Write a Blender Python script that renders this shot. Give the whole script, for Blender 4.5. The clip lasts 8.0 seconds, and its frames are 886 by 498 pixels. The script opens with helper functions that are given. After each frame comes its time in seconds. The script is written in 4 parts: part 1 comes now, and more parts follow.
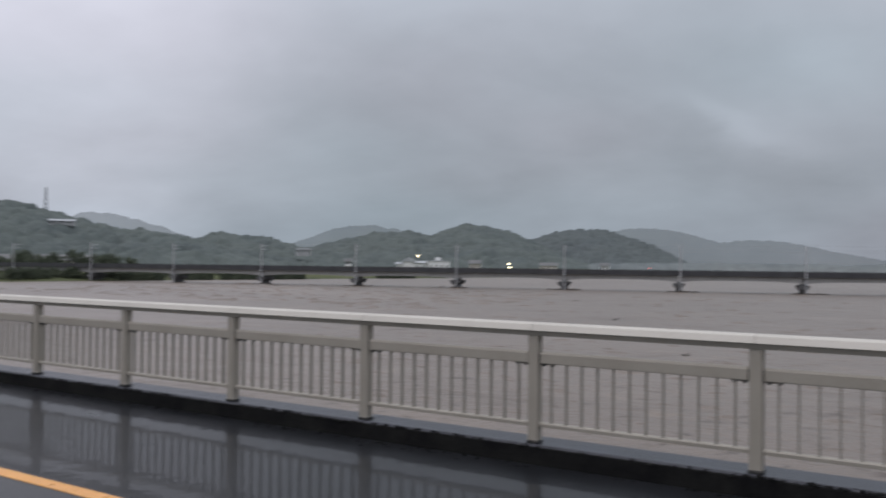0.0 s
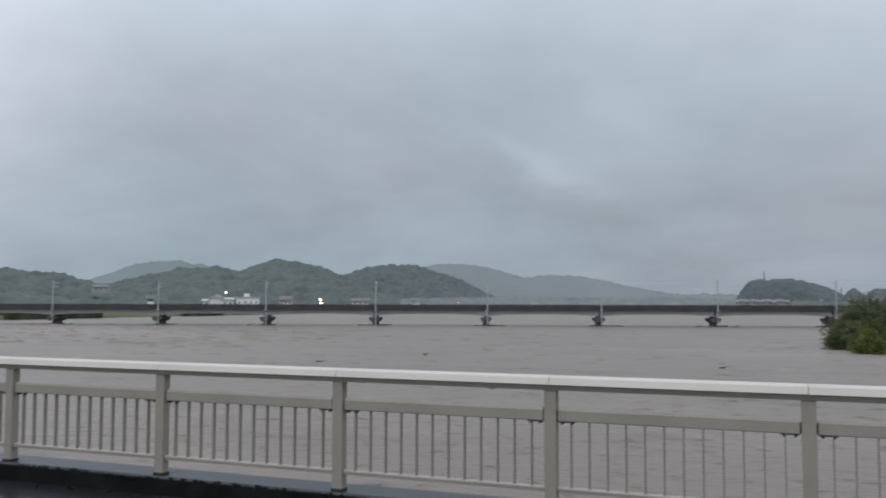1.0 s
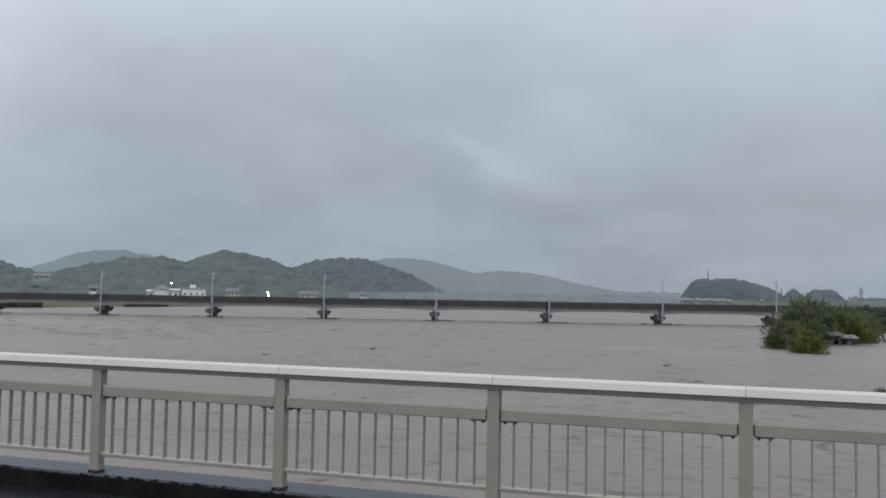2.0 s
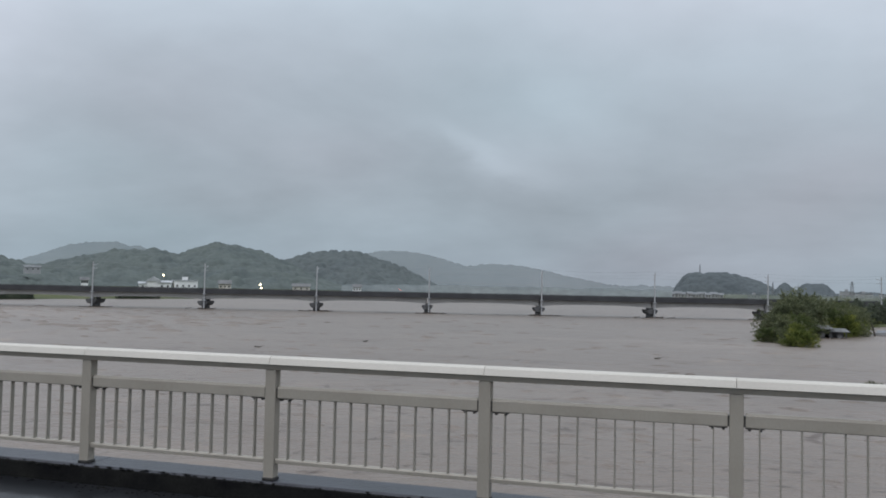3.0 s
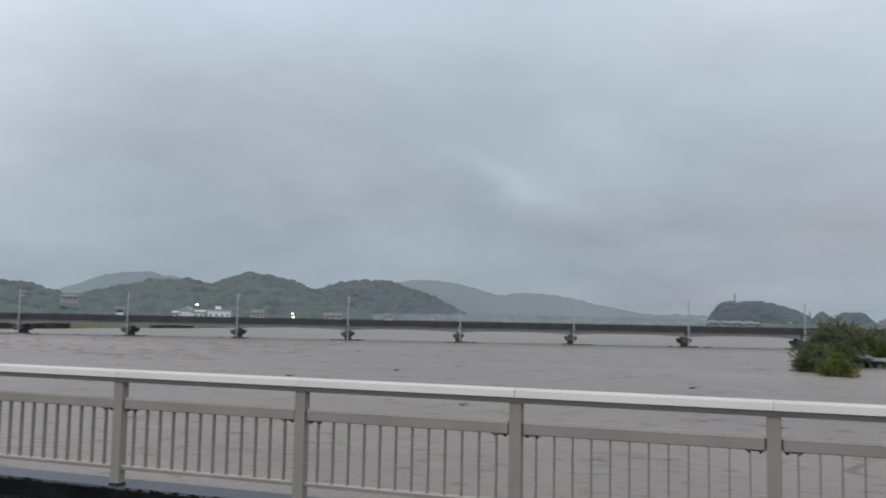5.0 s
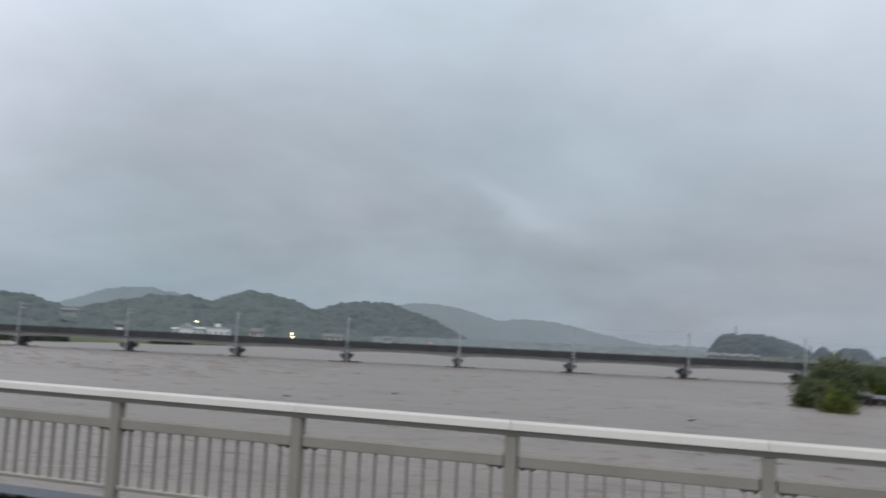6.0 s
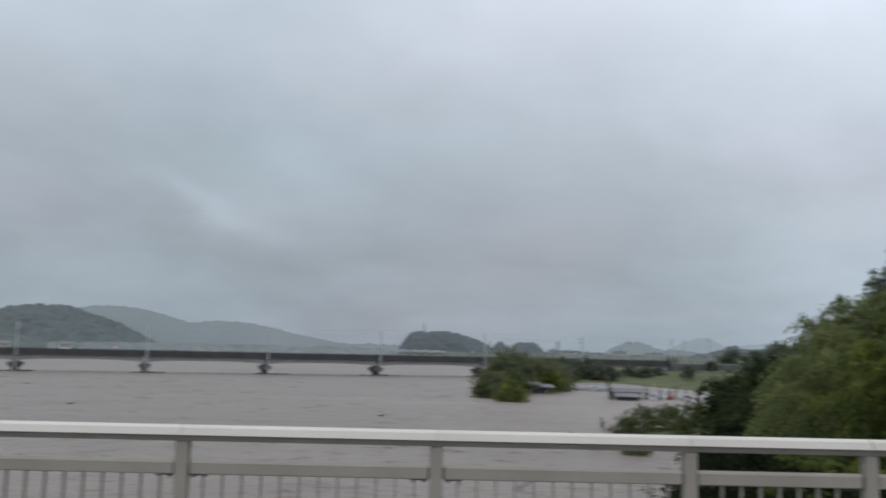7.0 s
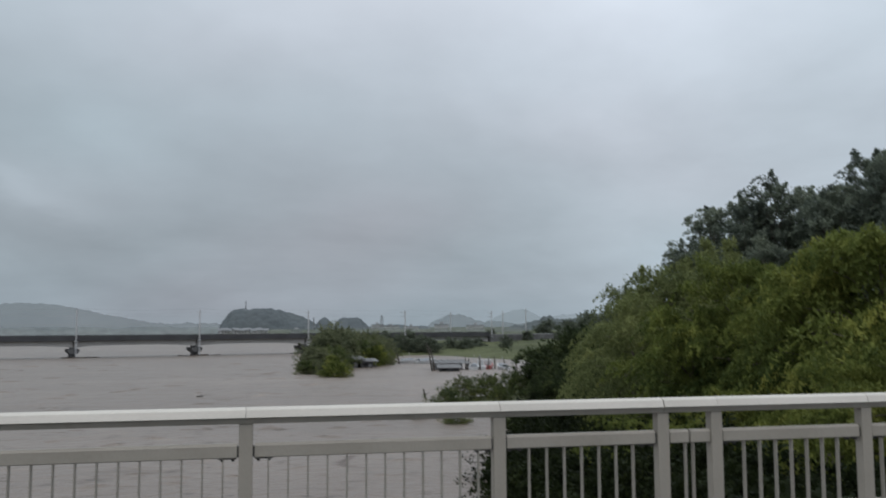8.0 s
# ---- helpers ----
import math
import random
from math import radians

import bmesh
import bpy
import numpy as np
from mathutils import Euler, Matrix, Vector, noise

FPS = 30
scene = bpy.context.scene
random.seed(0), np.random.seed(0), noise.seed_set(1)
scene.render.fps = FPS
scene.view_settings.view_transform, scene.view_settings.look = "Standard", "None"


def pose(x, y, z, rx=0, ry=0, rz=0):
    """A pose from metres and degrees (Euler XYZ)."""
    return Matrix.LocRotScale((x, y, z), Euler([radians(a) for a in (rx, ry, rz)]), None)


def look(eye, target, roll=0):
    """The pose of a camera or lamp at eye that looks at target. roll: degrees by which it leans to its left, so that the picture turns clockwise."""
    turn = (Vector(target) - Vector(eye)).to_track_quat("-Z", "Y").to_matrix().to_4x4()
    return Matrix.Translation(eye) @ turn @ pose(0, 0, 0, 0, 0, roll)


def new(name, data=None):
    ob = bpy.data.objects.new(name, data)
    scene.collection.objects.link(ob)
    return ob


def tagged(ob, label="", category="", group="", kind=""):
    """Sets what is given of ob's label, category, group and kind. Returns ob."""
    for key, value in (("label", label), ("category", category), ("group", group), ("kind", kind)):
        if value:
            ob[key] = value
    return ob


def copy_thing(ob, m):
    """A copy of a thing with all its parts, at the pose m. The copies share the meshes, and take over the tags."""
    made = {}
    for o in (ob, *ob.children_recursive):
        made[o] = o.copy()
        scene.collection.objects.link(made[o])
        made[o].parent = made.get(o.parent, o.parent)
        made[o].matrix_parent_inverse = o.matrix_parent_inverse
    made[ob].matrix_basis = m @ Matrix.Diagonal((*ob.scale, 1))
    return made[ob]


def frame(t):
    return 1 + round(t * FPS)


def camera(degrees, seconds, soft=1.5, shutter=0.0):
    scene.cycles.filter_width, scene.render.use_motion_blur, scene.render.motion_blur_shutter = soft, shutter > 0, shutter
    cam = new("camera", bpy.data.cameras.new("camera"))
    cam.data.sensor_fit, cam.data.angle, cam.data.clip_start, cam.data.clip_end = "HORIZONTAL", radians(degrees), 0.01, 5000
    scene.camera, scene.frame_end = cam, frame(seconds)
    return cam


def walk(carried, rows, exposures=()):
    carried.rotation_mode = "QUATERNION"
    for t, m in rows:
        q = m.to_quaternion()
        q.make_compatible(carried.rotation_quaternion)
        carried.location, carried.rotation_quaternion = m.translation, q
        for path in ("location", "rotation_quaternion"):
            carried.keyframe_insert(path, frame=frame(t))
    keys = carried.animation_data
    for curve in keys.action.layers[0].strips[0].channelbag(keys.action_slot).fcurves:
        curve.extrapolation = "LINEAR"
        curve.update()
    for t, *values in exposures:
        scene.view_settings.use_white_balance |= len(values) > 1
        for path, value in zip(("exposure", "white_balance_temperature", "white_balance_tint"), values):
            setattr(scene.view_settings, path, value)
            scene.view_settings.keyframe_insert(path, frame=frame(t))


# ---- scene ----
cam = camera(53.80, 8.0, soft=1.8, shutter=0.5)
PATH = [
    (0.0, pose(-0.283, -7.275, 1.704, 90.84, -0.59, 33.46)),
    (0.5, pose(-0.252, -7.255, 1.745, 91.80, -0.93, 26.10)),
    (1.0, pose(-0.225, -7.238, 1.797, 93.23, -0.09, 21.17)),
    (1.5, pose(-0.214, -7.206, 1.827, 93.06, -0.75, 18.65)),
    (1.7, pose(-0.211, -7.199, 1.831, 92.98, -0.95, 18.07)),
    (2.8, pose(-0.204, -7.175, 1.821, 92.58, -0.99, 17.60)),
    (3.0, pose(-0.205, -7.171, 1.813, 92.45, -1.13, 17.36)),
    (3.5, pose(-0.208, -7.163, 1.809, 93.40, -0.92, 17.83)),
    (4.0, pose(-0.196, -7.160, 1.652, 96.01, -2.86, 16.32)),
    (4.5, pose(-0.204, -7.120, 1.630, 95.52, -2.61, 14.55)),
    (4.7, pose(-0.207, -7.118, 1.687, 94.12, -1.55, 16.81)),
    (5.8, pose(-0.179, -7.172, 1.786, 95.62, -1.23, 21.29)),
    (6.0, pose(-0.177, -7.170, 1.796, 95.89, -2.75, 19.39)),
    (6.5, pose(-0.116, -7.134, 1.800, 96.68, -2.71, 9.24)),
    (7.0, pose(-0.048, -7.041, 1.783, 96.60, -1.27, -0.26)),
    (7.5, pose(-0.005, -7.028, 1.778, 96.43, -1.64, -8.41)),
    (8.0, pose(0.056, -6.960, 1.761, 95.08, 0.30, -11.69)),
]
EXPOSURES = [
    (0.0, -0.12, 6700, 15), (0.5, -0.04, 6550, 11), (1.2, 0.03, 6500, 10), (4.0, 0.06, 6500, 10), (7.0, 0.0, 6550, 10), (8.0, -0.07, 6600, 9),
]
walk(cam, PATH, EXPOSURES)

WATER = -4.08          # flood level; z = 0 is the top of the bridge kerb


# ---------------------------------------------------------------- light
def overcast_world():
    world = bpy.data.worlds.new("overcast")
    world.use_nodes = True
    scene.world = world
    nt = world.node_tree
    nt.nodes.clear()
    n = nt.nodes.new
    L = nt.links.new
    coord = n("ShaderNodeTexCoord")
    sep = n("ShaderNodeSeparateXYZ")
    L(coord.outputs["Generated"], sep.inputs[0])

    def math_node(op, a, b=None, c=None, clamp=False):
        m = n("ShaderNodeMath")
        m.operation, m.use_clamp = op, clamp
        for i, v in enumerate((a, b, c)):
            if v is None:
                continue
            if isinstance(v, (int, float)):
                m.inputs[i].default_value = v
            else:
                L(v, m.inputs[i])
        return m.outputs[0]

    up = math_node("MAXIMUM", sep.outputs[2], 0.0)
    # cloud sheet seen in perspective: direction projected on a flat layer
    den = math_node("ADD", up, 0.30)
    u = math_node("DIVIDE", sep.outputs[0], den)
    v = math_node("DIVIDE", sep.outputs[1], den)
    plane = n("ShaderNodeCombineXYZ")
    L(u, plane.inputs[0])
    L(v, plane.inputs[1])
    big = n("ShaderNodeTexNoise")
    big.inputs["Scale"].default_value = 0.95
    big.inputs["Detail"].default_value = 5.0
    big.inputs["Roughness"].default_value = 0.5
    big.inputs["Distortion"].default_value = 0.4
    L(plane.outputs[0], big.inputs["Vector"])
    fine = n("ShaderNodeTexNoise")
    fine.inputs["Scale"].default_value = 2.6
    fine.inputs["Detail"].default_value = 6.0
    fine.inputs["Roughness"].default_value = 0.55
    L(plane.outputs[0], fine.inputs["Vector"])
    # brightness: darker towards the horizon, as under any thick overcast
    grad = n("ShaderNodeValToRGB")
    ramp = grad.color_ramp
    ramp.elements[0].position, ramp.elements[0].color = 0.0, (0.325, 0.367, 0.420, 1)
    ramp.elements[1].position, ramp.elements[1].color = 1.0, (1.05, 1.11, 1.20, 1)
    for pos, col in ((0.09, (0.346, 0.392, 0.445, 1)), (0.18, (0.397, 0.450, 0.510, 1)),
                     (0.33, (0.52, 0.57, 0.645, 1))):
        e = ramp.elements.new(pos)
        e.color = col
    L(up, grad.inputs[0])
    a = math_node("MULTIPLY_ADD", big.outputs["Fac"], 0.75, 0.625)
    b = math_node("MULTIPLY_ADD", fine.outputs["Fac"], 0.30, 0.85)
    ab = math_node("MULTIPLY", a, b)
    # a heavier bank of cloud upstream, thinner cloud to both sides
    cx, cy = math.sin(radians(-14)), math.cos(radians(-14))
    ahead = math_node("MULTIPLY_ADD", sep.outputs[0], cx, math_node("MULTIPLY", sep.outputs[1], cy))
    side = math_node("MULTIPLY_ADD", sep.outputs[0], cy, math_node("MULTIPLY", sep.outputs[1], -cx))
    bank = n("ShaderNodeMapRange")
    bank.interpolation_type = "SMOOTHSTEP"
    for key, value in (("From Min", 0.70), ("From Max", 0.98), ("To Min", 1.46), ("To Max", 1.02)):
        bank.inputs[key].default_value = value
    L(ahead, bank.inputs["Value"])
    ab = math_node("MULTIPLY", ab, bank.outputs[0])
    # a lit wisp trailing down to the right
    off = math_node("MULTIPLY_ADD", fine.outputs["Fac"], 0.10, math_node("MULTIPLY_ADD", side, 0.40, math_node("SUBTRACT", up, 0.195)))
    q1 = math_node("MULTIPLY", math_node("POWER", math_node("ABSOLUTE", math_node("DIVIDE", off, 0.016)), 2.0), -1.0)
    q2 = math_node("MULTIPLY", math_node("POWER", math_node("ABSOLUTE", math_node("DIVIDE", math_node("ADD", side, 0.02), 0.075)), 2.0), -1.0)
    wisp = math_node("MULTIPLY", math_node("EXPONENT", math_node("ADD", q1, q2)), math_node("GREATER_THAN", ahead, 0.0))
    ab = math_node("MULTIPLY", ab, math_node("MULTIPLY_ADD", wisp, 0.13, 1.0))
    # teal and lilac drift between cloud banks
    tint = n("ShaderNodeTexNoise")
    tint.inputs["Scale"].default_value = 0.6
    tint.inputs["Detail"].default_value = 2.0
    L(plane.outputs[0], tint.inputs["Vector"])
    hue = n("ShaderNodeMix")
    hue.data_type = "RGBA"
    hue.inputs[6].default_value = (0.93, 1.02, 1.03, 1)
    hue.inputs[7].default_value = (1.04, 0.995, 1.01, 1)
    L(math_node("MULTIPLY_ADD", tint.outputs["Fac"], 3.0, -1.0, True), hue.inputs[0])
    m1 = n("ShaderNodeVectorMath")
    m1.operation = "MULTIPLY"
    L(grad.outputs["Color"], m1.inputs[0])
    L(hue.outputs[2], m1.inputs[1])
    m2 = n("ShaderNodeVectorMath")
    m2.operation = "SCALE"
    L(m1.outputs[0], m2.inputs[0])
    L(ab, m2.inputs["Scale"])
    sky = n("ShaderNodeTexSky")
    sky.sky_type = "NISHITA"
    sky.sun_disc = False
    sky.sun_elevation, sky.sun_rotation = radians(58), radians(200)
    sky.air_density, sky.dust_density = 2.0, 4.0
    bg_sky = n("ShaderNodeBackground")
    bg_sky.inputs["Strength"].default_value = 0.05
    L(sky.outputs[0], bg_sky.inputs["Color"])
    bg = n("ShaderNodeBackground")
    L(m2.outputs[0], bg.inputs["Color"])
    bg.inputs["Strength"].default_value = 1.0
    mix = n("ShaderNodeMixShader")
    mix.inputs[0].default_value = 0.94
    L(bg_sky.outputs[0], mix.inputs[1])
    L(bg.outputs[0], mix.inputs[2])
    out = n("ShaderNodeOutputWorld")
    L(mix.outputs[0], out.inputs["Surface"])


overcast_world()
sun_data = bpy.data.lights.new("sun", "SUN")
sun_data.energy, sun_data.angle, sun_data.color = 0.5, radians(40), (1.0, 0.97, 0.93)
sun = new("sun", sun_data)
sun.matrix_world = look((0, 0, 60), (14, 30, 0))


# ---------------------------------------------------------------- materials
def shader(name):
    m = bpy.data.materials.new(name)
    m.use_nodes = True
    nt = m.node_tree
    return m, nt, nt.nodes["Principled BSDF"], nt.nodes["Material Output"]


def add(nt, kind, **values):
    node = nt.nodes.new(kind)
    for key, value in values.items():
        node.inputs[key].default_value = value
    return node


def ramped(nt, source, stops):
    r = nt.nodes.new("ShaderNodeValToRGB")
    els = r.color_ramp.elements
    while len(els) < len(stops):
        els.new(0.5)
    for e, (p, c) in zip(els, stops):
        e.position, e.color = p, (*c, 1)
    nt.links.new(source, r.inputs[0])
    return r


def surface(name, c1, c2, rough=0.6, scale=4.0, fine=40.0, bump=0.2, metal=0.0, spread=0.12,
            stretch=(1, 1, 1), c3=None, rough_spread=0.15, dist=0.02, spec=0.5):
    """Two-scale mottled surface in object space: broad stains between c1 and c2, fine grain, relief."""
    m, nt, bsdf, out = shader(name)
    L = nt.links.new
    coord = nt.nodes.new("ShaderNodeTexCoord")
    mapping = add(nt, "ShaderNodeMapping", Scale=stretch)
    L(coord.outputs["Object"], mapping.inputs[0])
    broad = add(nt, "ShaderNodeTexNoise", Scale=scale, Detail=5.0, Roughness=0.6)
    grain = add(nt, "ShaderNodeTexNoise", Scale=fine, Detail=4.0, Roughness=0.65)
    L(mapping.outputs[0], broad.inputs["Vector"])
    L(mapping.outputs[0], grain.inputs["Vector"])
    stops = [(0.3, c1), (0.7, c2)] if c3 is None else [(0.28, c1), (0.55, c2), (0.75, c3)]
    col = ramped(nt, broad.outputs["Fac"], stops)
    vary = nt.nodes.new("ShaderNodeHueSaturation")
    val = nt.nodes.new("ShaderNodeMath")
    val.operation = "MULTIPLY_ADD"
    L(grain.outputs["Fac"], val.inputs[0])
    val.inputs[1].default_value, val.inputs[2].default_value = spread * 4, 1 - spread * 2
    L(val.outputs[0], vary.inputs["Value"])
    L(col.outputs[0], vary.inputs["Color"])
    L(vary.outputs[0], bsdf.inputs["Base Color"])
    r = nt.nodes.new("ShaderNodeMath")
    r.operation, r.use_clamp = "MULTIPLY_ADD", True
    L(broad.outputs["Fac"], r.inputs[0])
    r.inputs[1].default_value, r.inputs[2].default_value = rough_spread * 2, rough - rough_spread
    L(r.outputs[0], bsdf.inputs["Roughness"])
    bsdf.inputs["Metallic"].default_value = metal
    bsdf.inputs["Specular IOR Level"].default_value = spec
    bp = add(nt, "ShaderNodeBump", Strength=bump, Distance=dist)
    L(grain.outputs["Fac"], bp.inputs["Height"])
    L(bp.outputs[0], bsdf.inputs["Normal"])
    return m


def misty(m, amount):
    """Stands in for rain mist: a far thing's own material lets part of what lies behind it show through."""
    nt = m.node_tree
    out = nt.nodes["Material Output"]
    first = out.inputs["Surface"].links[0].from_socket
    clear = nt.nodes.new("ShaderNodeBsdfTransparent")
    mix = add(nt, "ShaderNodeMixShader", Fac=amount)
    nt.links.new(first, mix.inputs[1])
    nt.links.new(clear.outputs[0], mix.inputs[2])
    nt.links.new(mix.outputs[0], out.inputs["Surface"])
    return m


def leaf_material(name, dark, light, tip, shine=0.6):
    m, nt, bsdf, out = shader(name)
    L = nt.links.new
    geo = nt.nodes.new("ShaderNodeNewGeometry")
    coord = nt.nodes.new("ShaderNodeTexCoord")
    patch = add(nt, "ShaderNodeTexNoise", Scale=0.38, Detail=3.0)
    L(coord.outputs["Object"], patch.inputs["Vector"])
    s = nt.nodes.new("ShaderNodeMath")
    s.operation = "MULTIPLY_ADD"
    L(geo.outputs["Random Per Island"], s.inputs[0])
    s.inputs[1].default_value = 0.24
    p = nt.nodes.new("ShaderNodeMath")
    p.operation = "MULTIPLY_ADD"
    L(patch.outputs["Fac"], p.inputs[0])
    p.inputs[1].default_value, p.inputs[2].default_value = 1.9, -0.62
    L(p.outputs[0], s.inputs[2])
    info = nt.nodes.new("ShaderNodeObjectInfo")
    tone = nt.nodes.new("ShaderNodeMath")
    tone.operation = "MULTIPLY_ADD"
    L(info.outputs["Random"], tone.inputs[0])
    tone.inputs[1].default_value = 0.20
    L(s.outputs[0], tone.inputs[2])
    shift = nt.nodes.new("ShaderNodeMath")
    shift.operation = "SUBTRACT"
    L(tone.outputs[0], shift.inputs[0])
    shift.inputs[1].default_value = 0.08
    col = ramped(nt, shift.outputs[0], [(0.1, dark), (0.55, light), (1.0, tip)])
    L(col.outputs[0], bsdf.inputs["Base Color"])
    bsdf.inputs["Roughness"].default_value = shine
    bsdf.inputs["Specular IOR Level"].default_value = 0.08
    tr = nt.nodes.new("ShaderNodeBsdfTranslucent")
    L(col.outputs[0], tr.inputs["Color"])
    mix = add(nt, "ShaderNodeMixShader", Fac=0.4)
    L(bsdf.outputs[0], mix.inputs[1])
    L(tr.outputs[0], mix.inputs[2])
    L(mix.outputs[0], out.inputs["Surface"])
    return m


def water_material():
    m, nt, bsdf, out = shader("flood_water")
    L = nt.links.new
    coord = nt.nodes.new("ShaderNodeTexCoord")
    sheet = add(nt, "ShaderNodeMapping", Scale=(0.018, 0.03, 1))
    L(coord.outputs["Object"], sheet.inputs[0])
    silt = add(nt, "ShaderNodeTexNoise", Scale=1.0, Detail=6.0, Roughness=0.6, Distortion=0.6)
    L(sheet.outputs[0], silt.inputs["Vector"])
    streak_map = add(nt, "ShaderNodeMapping", Scale=(0.10, 0.17, 1))
    L(coord.outputs["Object"], streak_map.inputs[0])
    streak = add(nt, "ShaderNodeTexNoise", Scale=1.0, Detail=7.0, Roughness=0.62, Distortion=0.4)
    L(streak_map.outputs[0], streak.inputs["Vector"])
    fine_map = add(nt, "ShaderNodeMapping", Scale=(0.75, 1.35, 1))
    L(coord.outputs["Object"], fine_map.inputs[0])
    dash = add(nt, "ShaderNodeTexNoise", Scale=1.0, Detail=6.0, Roughness=0.66, Distortion=0.5)
    L(fine_map.outputs[0], dash.inputs["Vector"])
    col = ramped(nt, silt.outputs["Fac"], [(0.3, (0.134, 0.109, 0.092)), (0.7, (0.186, 0.152, 0.129))])
    # Dark dashes: shade of the wave troughs, put into the water colour.
    coarse = ramped(nt, streak.outputs["Fac"], [(0.33, (0.78, 0.75, 0.72)), (0.43, (1, 1, 1)), (0.58, (1.0, 1.0, 1.0)), (0.70, (1.16, 1.14, 1.11))])
    small = ramped(nt, dash.outputs["Fac"], [(0.36, (0.50, 0.46, 0.43)), (0.405, (1, 1, 1)), (0.62, (1.0, 1.0, 1.0)), (0.72, (1.18, 1.16, 1.12))])
    trough_shade = nt.nodes.new("ShaderNodeMix")
    trough_shade.data_type, trough_shade.blend_type = "RGBA", "MULTIPLY"
    trough_shade.inputs[0].default_value = 1.0
    L(coarse.outputs[0], trough_shade.inputs[6])
    L(small.outputs[0], trough_shade.inputs[7])
    mul = nt.nodes.new("ShaderNodeMix")
    mul.data_type, mul.blend_type = "RGBA", "MULTIPLY"
    mul.inputs[0].default_value = 1.0
    L(col.outputs[0], mul.inputs[6])
    L(trough_shade.outputs[2], mul.inputs[7])
    rip_map = add(nt, "ShaderNodeMapping", Scale=(0.24, 0.21, 1), Rotation=(0, 0, 0.25))
    L(coord.outputs["Object"], rip_map.inputs[0])
    rip = add(nt, "ShaderNodeTexNoise", Scale=1.0, Detail=4.0, Roughness=0.55, Distortion=1.2)
    L(rip_map.outputs[0], rip.inputs["Vector"])
    # Dark end puts ripple shade into the colour; pale end is crest foam.
    rips = ramped(nt, rip.outputs["Fac"], [(0.29, (0.50, 0.43, 0.39)), (0.365, (1, 1, 1)), (0.65, (1, 1, 1)), (0.74, (1.32, 1.24, 1.14))])
    broken = nt.nodes.new("ShaderNodeMix")
    broken.data_type, broken.blend_type = "RGBA", "MULTIPLY"
    broken.inputs[0].default_value = 1.0
    L(mul.outputs[2], broken.inputs[6])
    L(rips.outputs[0], broken.inputs[7])
    L(broken.outputs[2], bsdf.inputs["Base Color"])
    bsdf.inputs["Roughness"].default_value = 0.36
    bsdf.inputs["IOR"].default_value = 1.33
    bsdf.inputs["Specular IOR Level"].default_value = 0.5
    chop_map = add(nt, "ShaderNodeMapping", Scale=(1.1, 1.4, 1))
    L(coord.outputs["Object"], chop_map.inputs[0])
    chop = add(nt, "ShaderNodeTexNoise", Scale=1.0, Detail=6.0, Roughness=0.6, Distortion=0.7)
    L(chop_map.outputs[0], chop.inputs["Vector"])
    b1 = add(nt, "ShaderNodeBump", Strength=0.5, Distance=0.4)
    L(chop.outputs["Fac"], b1.inputs["Height"])
    b2 = add(nt, "ShaderNodeBump", Strength=0.5, Distance=1.3)
    L(streak.outputs["Fac"], b2.inputs["Height"])
    L(b1.outputs[0], b2.inputs["Normal"])
    L(b2.outputs[0], bsdf.inputs["Normal"])
    return m


def asphalt_material():
    m = surface("wet_asphalt", (0.010, 0.011, 0.013), (0.022, 0.023, 0.026), rough=0.3, scale=0.8, fine=120,
                bump=0.25, spread=0.25, rough_spread=0.08, dist=0.003, spec=0.05)
    nt = m.node_tree
    b = nt.nodes["Principled BSDF"]
    b.inputs["Coat Weight"].default_value = 0.36
    puddle = add(nt, "ShaderNodeTexNoise", Scale=3.5, Detail=5.0)
    coord = nt.nodes.new("ShaderNodeTexCoord")
    nt.links.new(coord.outputs["Object"], puddle.inputs["Vector"])
    wave = add(nt, "ShaderNodeBump", Strength=0.14, Distance=0.02)
    nt.links.new(puddle.outputs["Fac"], wave.inputs["Height"])
    nt.links.new(wave.outputs[0], b.inputs["Coat Normal"])
    b.inputs["Coat Roughness"].default_value = 0.04
    b.inputs["Coat IOR"].default_value = 1.33
    return m


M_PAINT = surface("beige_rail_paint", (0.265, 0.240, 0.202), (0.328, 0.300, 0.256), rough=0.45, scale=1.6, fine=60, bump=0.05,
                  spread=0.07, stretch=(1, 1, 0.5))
# Rail paint darkened: shade on the bars and handrail underside is in it.
M_BARPAINT = surface("shade_darkened_bar_paint", (0.225, 0.208, 0.176), (0.30, 0.278, 0.24), rough=0.5, scale=2.5, fine=60, bump=0.05, spread=0.08)
# Rail paint made paler: sky light on the handrail's top is in it.
M_RAILTOP = surface("skylit_handrail_paint", (0.41, 0.384, 0.342), (0.51, 0.48, 0.432), rough=0.5, scale=1.2, fine=70, bump=0.06,
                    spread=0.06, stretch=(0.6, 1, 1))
M_BOLT = surface("dark_bolt_steel", (0.04, 0.04, 0.04), (0.08, 0.075, 0.07), rough=0.5, metal=0.6, fine=80)
M_KERB = surface("wet_kerb_concrete", (0.014, 0.015, 0.021), (0.046, 0.050, 0.064), rough=0.36, scale=3.5, fine=45, bump=0.6,
                 spread=0.3, dist=0.012, spec=0.4)
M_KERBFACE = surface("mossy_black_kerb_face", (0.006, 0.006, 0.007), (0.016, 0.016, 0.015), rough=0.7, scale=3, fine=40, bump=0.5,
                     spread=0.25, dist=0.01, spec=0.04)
M_ASPHALT = asphalt_material()
M_LINE = surface("orange_road_paint", (0.62, 0.27, 0.05), (0.75, 0.36, 0.09), rough=0.3, scale=3, fine=70, bump=0.2, spread=0.12)
